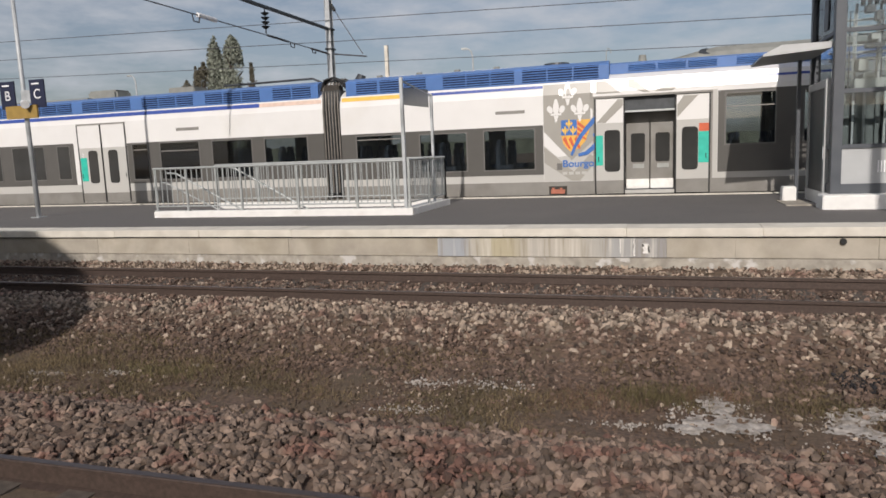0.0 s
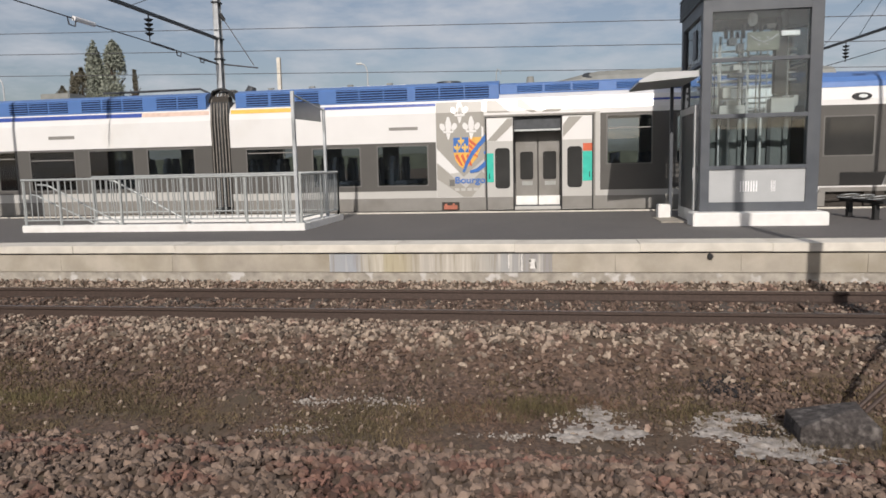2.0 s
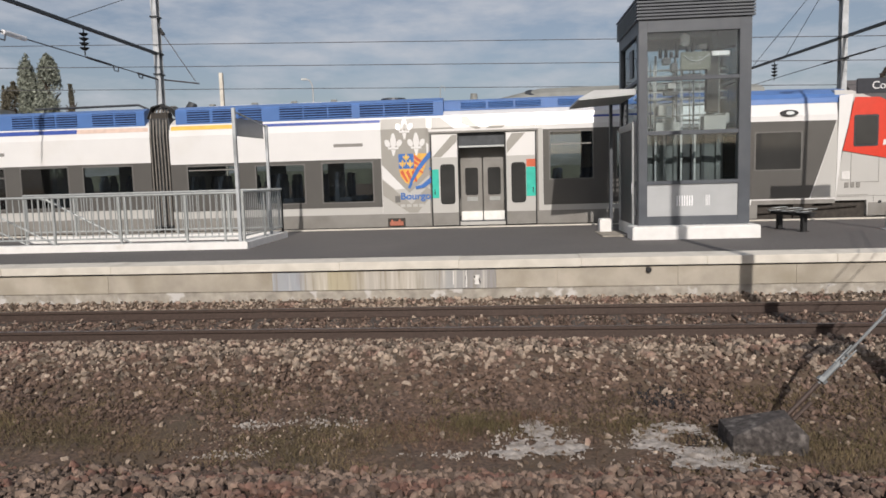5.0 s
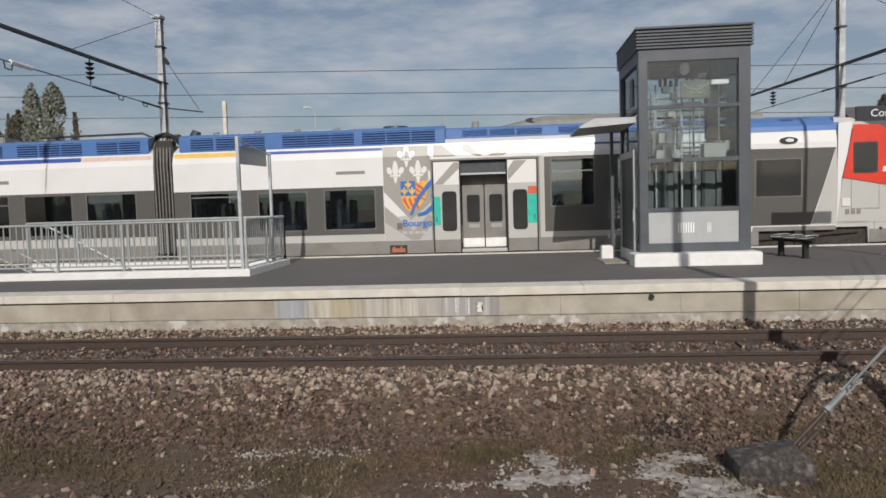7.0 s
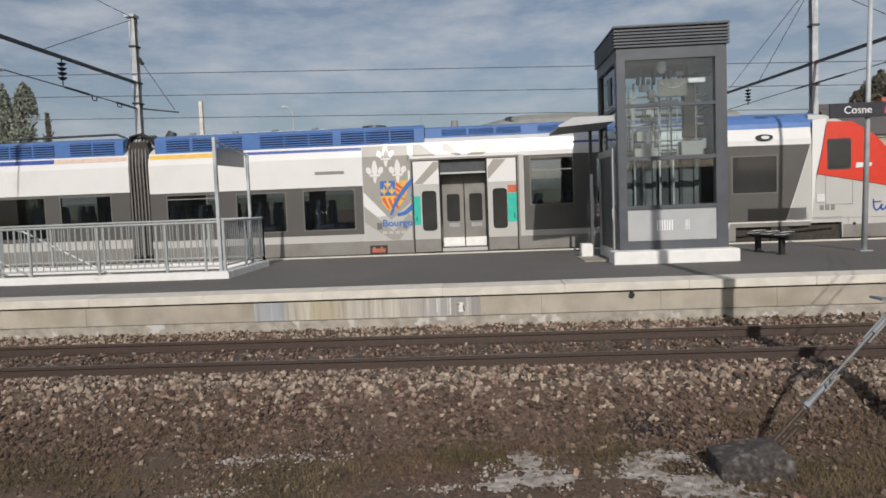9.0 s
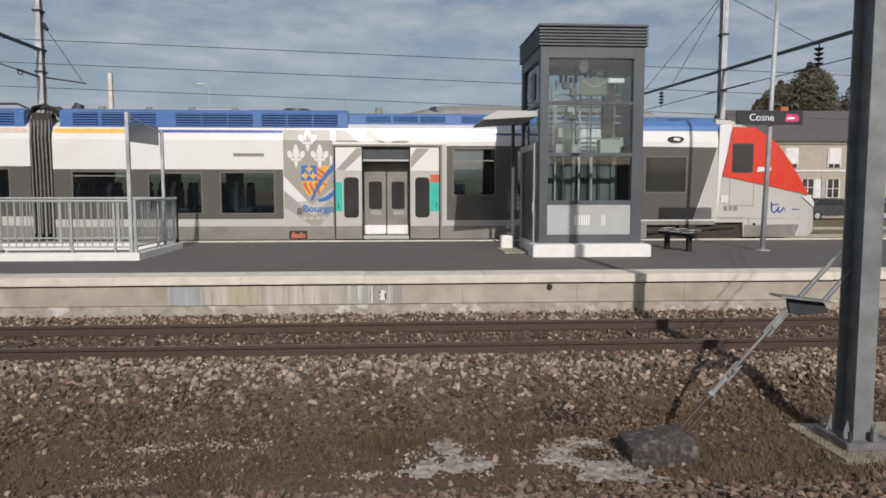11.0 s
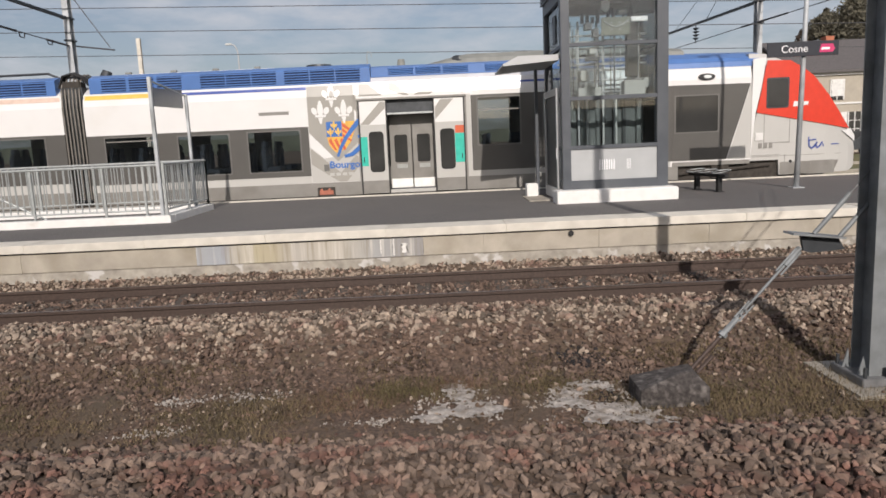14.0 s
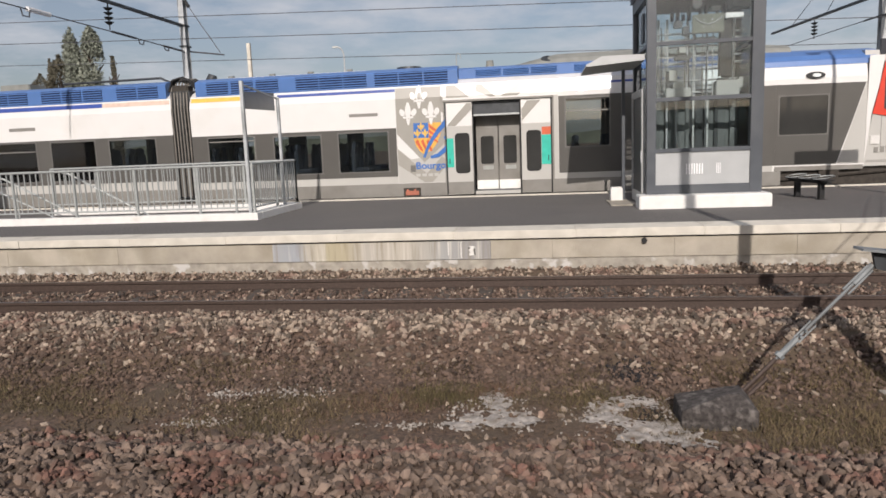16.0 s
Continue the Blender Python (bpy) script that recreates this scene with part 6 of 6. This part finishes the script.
# ---- far masts, wires ----
def far_mast(x, y, top, arm_a, arm_b, insulators, stays, tubes, label):
    """A tall H column with one sloping cross arm along y (ends as y, z), hung insulators, thin stays and registration tubes."""
    m = thing("catenary_mast", (x, y, 0), label, "mast", group="catenary masts")
    part("column", h_beam(bmesh.new(), 0, 0, -0.2, top, 0.22, 0.3), "galv_dull", m)
    part("cap", boxed(-0.22, 0.16, -0.25, 0.2, top - 0.12, top, bevel=0.01), "galv_dull", m)
    (ya, za), (yb, zb) = arm_a, arm_b
    arm_z = za + (zb - za) * (y - ya) / (yb - ya)
    arm = bmesh.new()
    av = [arm.verts.new((dx, yy - y, zz + dz)) for yy, zz in ((ya, za), (yb, zb)) for dx, dz in ((-0.05, -0.05), (0.05, -0.05), (0.05, 0.05), (-0.05, 0.05))]
    for q in ((0, 1, 2, 3), (7, 6, 5, 4), (0, 4, 5, 1), (1, 5, 6, 2), (2, 6, 7, 3), (3, 7, 4, 0)):
        arm.faces.new([av[k] for k in q])
    part("arm", arm, "dark_steel", m, "dark steel cross arm")
    for z in (arm_z, arm_z - 0.8, arm_z + 1.4):
        part("collar", boxed(-0.15, 0.15, -0.2, 0.2, z - 0.03, z + 0.03), "dark_steel", m)
    for y0_, z0_, y1_, z1_ in stays:
        part("stay", rods([(0, y0_ - y, z0_), (0, y1_ - y, z1_)], 0.012), "wire", m)
    for yi in insulators:
        zi = za + (zb - za) * (yi - ya) / (yb - ya)
        ins = bmesh.new()
        for i in range(4):
            rod(ins, (0, yi - y, zi - 0.2 - 0.15 * i), (0, yi - y, zi - 0.28 - 0.15 * i), 0.15, 12, 0.06)
        rod(ins, (0, yi - y, zi - 0.06), (0, yi - y, zi - 0.9), 0.02)
        part("insulator", ins, "black", m, "dark stacked insulator")
    for y0_, z0_, y1_, z1_, r in tubes:
        part("registration_tube", rods([(0, y0_ - y, z0_), (0, y1_ - y, z1_)], r), "wire", m)
    return m


left_mast = far_mast(-12.58, 18.1, 9.76, (5.0, 7.14), (18.1, 7.14), (13.1,), ((18.1, 9.6, 12.2, 7.2), (18.1, 9.66, 5.0, 9.46)),
                     ((18.1, 6.14, 13.1, 6.2, 0.018), (13.1, 6.2, 5.0, 6.25, 0.018), (14.6, 6.18, 13.2, 6.2, 0.04), (17.9, 6.14, 16.4, 6.16, 0.04)), "tall grey catenary mast with a long cross arm")
part("bracket", rods([(0, 0.3, 6.19), (1.6, 0.0, 5.94)], 0.03), "wire", left_mast)
part("bracket_stay", rods([(0.1, 0, 8.14), (1.45, 0, 6.04)], 0.018), "wire", left_mast)
part("bracket_insulator", rods([(0.14, 0, 8.1), (0.28, 0, 7.86)], 0.07, 10), "black", left_mast)
for yy in (9.2, 14.9, 16.6):
    part("wire_hook", rods([(0, yy - 18.25, 6.2), (0, yy - 18.2, 6.02), (0, yy - 17.95, 6.02), (0, yy - 17.9, 6.2)], 0.02), "wire", left_mast)
part("clamp", rods([(0, 10.2 - 18.1, 6.22), (0, 9.3 - 18.1, 6.23)], 0.07, 10), "sign_white", left_mast, "pale strain insulator")
far_mast(13.5, 18.6, 9.85, (8.5, 6.43), (31.0, 7.14), (12.1, 25.1), ((18.6, 9.7, 23.8, 6.95), (18.6, 9.8, 28.0, 7.08), (18.6, 9.7, 12.4, 6.6)),
         ((16.3, 5.92, 20.1, 6.02, 0.034), (20.1, 6.02, 31.0, 6.25, 0.016), (16.3, 5.92, 8.5, 5.72, 0.016), (12.1, 5.82, 13.4, 5.85, 0.034)), "tall grey catenary mast with cross arms on both sides")
for i, (y, z) in enumerate(((17.9, 7.15), (17.9, 6.3), (20.5, 5.75))):
    pts = [(-90 + 6 * k, y, z - 0.076 - 0.0313 * (-90 + 6 * k)) for k in range(33)]
    w_ = thing("overhead_wire", (0, 0, 0), "thin dark overhead line wire between masts", "wire", group="overhead wires")
    part("wire", rods(pts, 0.014, 5), "wire", w_)


# ---- trees, house, distance ----
def tree(name, x, y, h, r, mat, label, seed, n=6000, shape="oval", base=0.2):
    t = thing(name, (x, y, 0), label, "tree")
    rng = np.random.default_rng(seed)
    tr = bmesh.new()
    rod(tr, (0, 0, -0.2), (0, 0, h * 0.85), 0.03 * h, 8, 0.006 * h)
    limbs = []
    for k in range(12):
        z = h * rng.uniform(base + 0.05, 0.8)
        a = rng.uniform(0, 6.28)
        w = r * 0.8 * math.sin(math.pi * min(1, max(0.1, (z / h - base * 0.6) / (1.05 - base * 0.6))) ** 0.8)
        q = (math.cos(a) * w, math.sin(a) * w, z + 0.35 * w + h * 0.06)
        limbs.append(q)
        rod(tr, (0, 0, z), q, 0.008 * h, 6, 0.003 * h)
    part("trunk", tr, "bark", t)
    vs_, fs_ = [], []
    lumps = [(rng.uniform(0, 6.28), rng.uniform(base, 1.0), rng.uniform(0.55, 1.0)) for _ in range(40)]
    for k in range(n):
        a0, f0, q0 = lumps[k % 40]
        f = min(1.0, max(base, f0 + rng.normal(0, 0.045)))
        u = (f - base) / (1 - base)
        prof = math.sin(math.pi * (0.08 + 0.92 * u) ** (0.75 if shape == "oval" else 0.6)) ** 0.7 if shape != "cone" else (1 - u) * 1.0 + 0.05
        if shape == "round":
            prof = max(0.0, 1 - (2 * u - 0.95) ** 2) ** 0.5
        if shape == "column":
            prof = (0.55 + 0.45 * min(1, u / 0.5)) * max(0.0, 1 - u ** 5) ** 0.5
        a = a0 + rng.normal(0, 0.45)
        rad = r * max(0.05, prof) * q0 * rng.uniform(0.55, 1.08)
        c = np.array((math.cos(a) * rad, math.sin(a) * rad, f * h))
        s = h * rng.uniform(0.004, 0.009)
        d = rng.normal(size=(3, 3))
        i = len(vs_)
        vs_ += [tuple(c + s * d[0]), tuple(c + s * d[1]), tuple(c + s * d[2])]
        fs_.append((i, i + 1, i + 2))
    me_ = bpy.data.meshes.new("crown")
    me_.from_pydata(vs_, [], fs_)
    me_.materials.append(M[mat])
    o = new("crown", me_)
    o.parent = t
    return t


tree("poplar_tree", -47.0, 60, 15.6, 1.05, "leaf_poplar", "tall slim grey green poplar behind the station", 1, base=0.12, n=26000, shape="column")
tree("poplar_tree", -44.75, 60, 15.4, 1.55, "leaf_poplar", "tall grey green poplar with a ragged crown", 2, base=0.12, n=34000, shape="column")
tree("conifer_tree", -51.1, 62, 12.9, 1.3, "leaf", "dark green conifer behind the station", 3, shape="cone", n=9000)
tree("conifer_tree", -42.5, 60, 12.4, 1.0, "leaf", "small dark green conifer beside the poplars", 4, shape="cone", n=8000)
tree("broadleaf_tree", -49.3, 61, 13.0, 1.7, "leaf", "dark green broadleaf tree behind the station", 5, shape="round", n=14000)
tree("broadleaf_tree", -53.2, 63, 11.5, 1.9, "leaf", "low dark green tree behind the station", 9, shape="round", n=10000)
tree("broadleaf_tree", 35.9, 50, 12.7, 2.9, "leaf", "dense dark olive tree behind the house", 6, n=52000, base=0.2, shape="round")
tree("broadleaf_tree", 33.9, 51, 11.3, 2.3, "leaf", "dense dark olive tree beside a taller one", 10, n=36000, base=0.2, shape="round")
tree("broadleaf_tree", 31.4, 50, 9.6, 1.2, "bark", "small brown leafless tree behind the house", 7, shape="round", n=5000)
tree("broadleaf_tree", 40.2, 50, 11.5, 1.9, "bark", "brown leafless tree behind the house", 8, shape="round", n=7000)

house = thing("house", (0, 0, 0), "beige rendered two-storey house with grey slate roof", "house")
part("wall", boxed(25.5, 48, 40.0, 48, -0.1, 5.5), "render_wall", house, "beige rendered wall")
part("roof", along_x([(39.6, 5.45), (44, 7.9), (48.4, 5.45), (48.4, 5.6), (44, 8.1), (39.6, 5.62)], 25.2, 48.3), "slate", house, "grey slate roof")
part("chimney", boxed(29.9, 30.5, 43.6, 44.3, 7.2, 8.35), "terracotta", house)
part("cornice", boxed(25.4, 48.1, 39.85, 39.998, 5.28, 5.45), "shutter", house)
part("string_course", boxed(25.4, 48.1, 39.93, 39.998, 3.30, 3.42), "shutter", house)
for x, z0, z1, kind_ in ((25.9, 3.6, 5.0, 0), (28.8, 3.6, 5.0, 2), (32.0, 3.6, 5.0, 2), (35.3, 3.6, 5.0, 0), (38.6, 3.6, 5.0, 2), (26.9, 0.4, 2.75, 1), (30.1, 0.4, 2.75, 1), (32.0, 0.1, 2.75, 0), (34.2, 0.4, 2.75, 1), (37.4, 0.4, 2.75, 2)):
    wv = part("window", boxed(x - 0.42, x + 0.42, 39.95, 39.997, z0, z1), "train_window", house, "dark window")
    fr_ = box(box(boxed(x - 0.5, x - 0.42, 39.9, 39.99, z0, z1), x + 0.42, x + 0.5, 39.9, 39.99, z0, z1), x - 0.03, x + 0.03, 39.92, 39.949, z0, z1)
    for zz in ((z0 + z1) / 2, z0 + (z1 - z0) * 0.75):
        box(fr_, x - 0.42, x - 0.031, 39.925, 39.949, zz - 0.02, zz + 0.02)
        box(fr_, x + 0.031, x + 0.42, 39.925, 39.949, zz - 0.02, zz + 0.02)
    part("frame", fr_, "shutter", wv)
    if kind_ == 2:
        part("shutter", boxed(x - 0.40, x + 0.40, 39.88, 39.919, z0 + 0.25, z1), "shutter", wv, "closed white shutter")
    elif kind_ == 1:
        for sx in (x - 0.98, x + 0.54):
            part("shutter", boxed(sx, sx + 0.44, 39.93, 39.99, z0, z1), "shutter", wv, "open white shutter")
tagged(part("verge", boxed(14.0, 60.0, 14.6, 35.0, -0.4, 0.03), "verge"), "yellow green grass verge behind the platform", "grass", kind="structure")
fence_post = thing("fence_post", (29.6, 37.4, 0), "slim grey post on the verge before the house", "post")
part("shaft", rod(bmesh.new(), (0, 0, -0.2), (0, 0, 3.0), 0.07, 8), "galv_dull", fence_post)
for yk in (19.0, 24.5):
    kerb_ = thing("kerb_line", (0, yk, 0), "low pale concrete kerb along the verge", "kerb", group="verge kerbs")
    part("kerb", boxed(14.2, 50, -0.15, 0.15, -0.1, 0.16, bevel=0.02), "slab", kerb_)


def parked_car(x, y, mat, label):
    """A small hatchback seen side on, far behind the train."""
    c = thing("parked_car", (x, y, 0), label, "car", group="cars before the house")
    body = slab_xz([(-2.0, 0.3), (2.0, 0.3), (2.05, 0.7), (1.75, 0.88), (0.95, 0.95), (0.45, 1.42), (-1.2, 1.45), (-1.75, 0.98), (-2.02, 0.85)], -0.85, 0.85)
    part("body", body, mat, c)
    part("side_window", slab_xz([(-1.45, 0.98), (0.75, 0.97), (0.38, 1.34), (-1.12, 1.37)], -0.862, -0.845), "train_window", c)
    for wx in (-1.25, 1.3):
        w_ = part("wheel", rod(bmesh.new(), (wx, -0.88, 0.3), (wx, -0.68, 0.3), 0.3, 18), "black", c)
        part("rim", rod(bmesh.new(), (wx, -0.89, 0.3), (wx, -0.875, 0.3), 0.18, 14), "galv", w_)


parked_car(24.6, 36.0, "dark_steel", "dark grey parked hatchback in front of the house")
parked_car(29.2, 36.0, "dark_steel", "dark grey parked hatchback in front of the house")
parked_car(34.0, 36.2, "dark_steel", "dark grey parked hatchback in front of the house")
hill = bmesh.new()
pts = [(-500 + 20 * k, 0, 6 + 9 * abs(noise.noise((k * 0.13, 2, 0))) + 3 * noise.noise((k * 0.5, 7, 0))) for k in range(51)]
for a, b in zip(pts, pts[1:]):
    q = [hill.verts.new(p) for p in ((a[0], 420, -1), (b[0], 420, -1), (b[0], 425, b[2]), (a[0], 425, a[2]))]
    hill.faces.new(q)
tagged(part("backdrop", hill, "hill"), "low wooded skyline far behind the station", "backdrop", kind="structure")


def street_lamp(x, y, h, side):
    s = thing("street_lamp", (x, y, 0), "slim grey street lamp with a curved arm", "street lamp", group="street lamps")
    part("pole", rods([(0, 0, -0.1), (0, 0, h - 0.6), (side * 0.08, 0, h - 0.25), (side * 0.22, 0, h - 0.05), (side * 0.42, 0, h + 0.03)], 0.05, 8), "galv_dull", s)
    part("lamp_head", boxed(min(side * 0.38, side * 0.8), max(side * 0.38, side * 0.8), -0.08, 0.08, h - 0.03, h + 0.1, bevel=0.02), "galv", s)


street_lamp(-12.2, 40, 9.1, -1)
street_lamp(-41.0, 40, 9.2, -1)
gant = thing("concrete_post", (-12.42, 24, 0), "pale concrete post behind the train", "post")
part("shaft", boxed(-0.085, 0.085, -0.085, 0.085, -0.1, 7.25, bevel=0.01), "coping", gant)

# ---- platform edge pieces ----
random.seed(4)
cop = part("coping_block", boxed(-0.9985, 0.9985, EDGE - 0.06, EDGE + 0.62, 0.475, 0.61, bevel=0.007), "coping", edge_w)
cop.location.x = -25.0
for i in range(1, 26):
    o = cop.copy()
    scene.collection.objects.link(o)
    o.location = (-25.0 + 2.0 * i, random.uniform(-0.004, 0.004), random.uniform(-0.003, 0.003))
# shade below the coping overhang, painted as a dark strip in the joint
part("coping_shadow_joint", boxed(-26, 26, EDGE + 0.03, EDGE + 0.6, 0.445, 0.474), "dark_steel", edge_w, "joint strip coloured dark as the shade under the coping")
JO = [-26, -24, -22, -19.5, -17.5, -15, -13, -10.5, -8.3, -6.1, -3.18, 0.61, 1.62, 3.55, 5.4, 7.6, 9.5, 12, 14, 16.5, 19, 22, 26]
for a, b in zip(JO, JO[1:]):
    st = -3.2 < a < 0.5
    mm = "stained" if st else "wall"
    pr = 0.012 if st else 0.0
    part("wall_panel", boxed(a + 0.0015, b - 0.0015, EDGE - pr - random.uniform(0, 0.004), EDGE + 0.239, 0.136, 0.444, bevel=0.003), mm, edge_w)
for ax, aw, az0, az1 in ((0.115, 0.012, 0.16, 0.435), (0.30, 0.045, 0.20, 0.36), (-0.10, 0.008, 0.2, 0.43)):
    blot = bmesh.new()
    pts = [(ax + aw * (1 + 0.9 * noise.noise((k * 0.73, ax * 9, 2))) * (-1 if k < 9 else 1), az0 + (az1 - az0) * (k / 8 if k < 9 else (17 - k) / 8)) for k in range(18)]
    slab_xz(pts, EDGE - 0.0195, EDGE - 0.012, blot)
    part("white_run", blot, "white_run", edge_w, "dried run of white paint")
part("drain_pipe", rod(bmesh.new(), (3.08, EDGE - 0.05, 0.40), (3.08, EDGE + 0.1, 0.40), 0.045, 10), "black", edge_w)
tagged(part("platform_far_edge", boxed(-60, 60, BACK - 0.249, BACK + 0.05, 0.3, 0.60, bevel=0.01), "coping"), "pale stone coping along the train", "platform edge", kind="structure")

# ---- plain building behind the camera, which shades the tracks ----
station = thing("station_building", (0, 0, 0), "plain rendered station building with a gabled roof", "building")
part("wall", boxed(-30, -6.7, -24, -14.05, -0.2, 7.4), "render_wall", station)
part("roof", slab_xz([(-30.5, 7.401), (-6.6, 7.401), (-11.2, 10.2), (-26, 10.2)], -24.2, -14.0), "slate", station, "grey slate roof")
# added wall, out of view: blocks the bright horizon from the glass reflections
tagged(part("wall_south", boxed(-6.6, 60, -14.3, -14.05, 0.55, 3.3), "wall"), "unseen wall added behind the near platform to darken glass reflections", "wall", kind="structure")
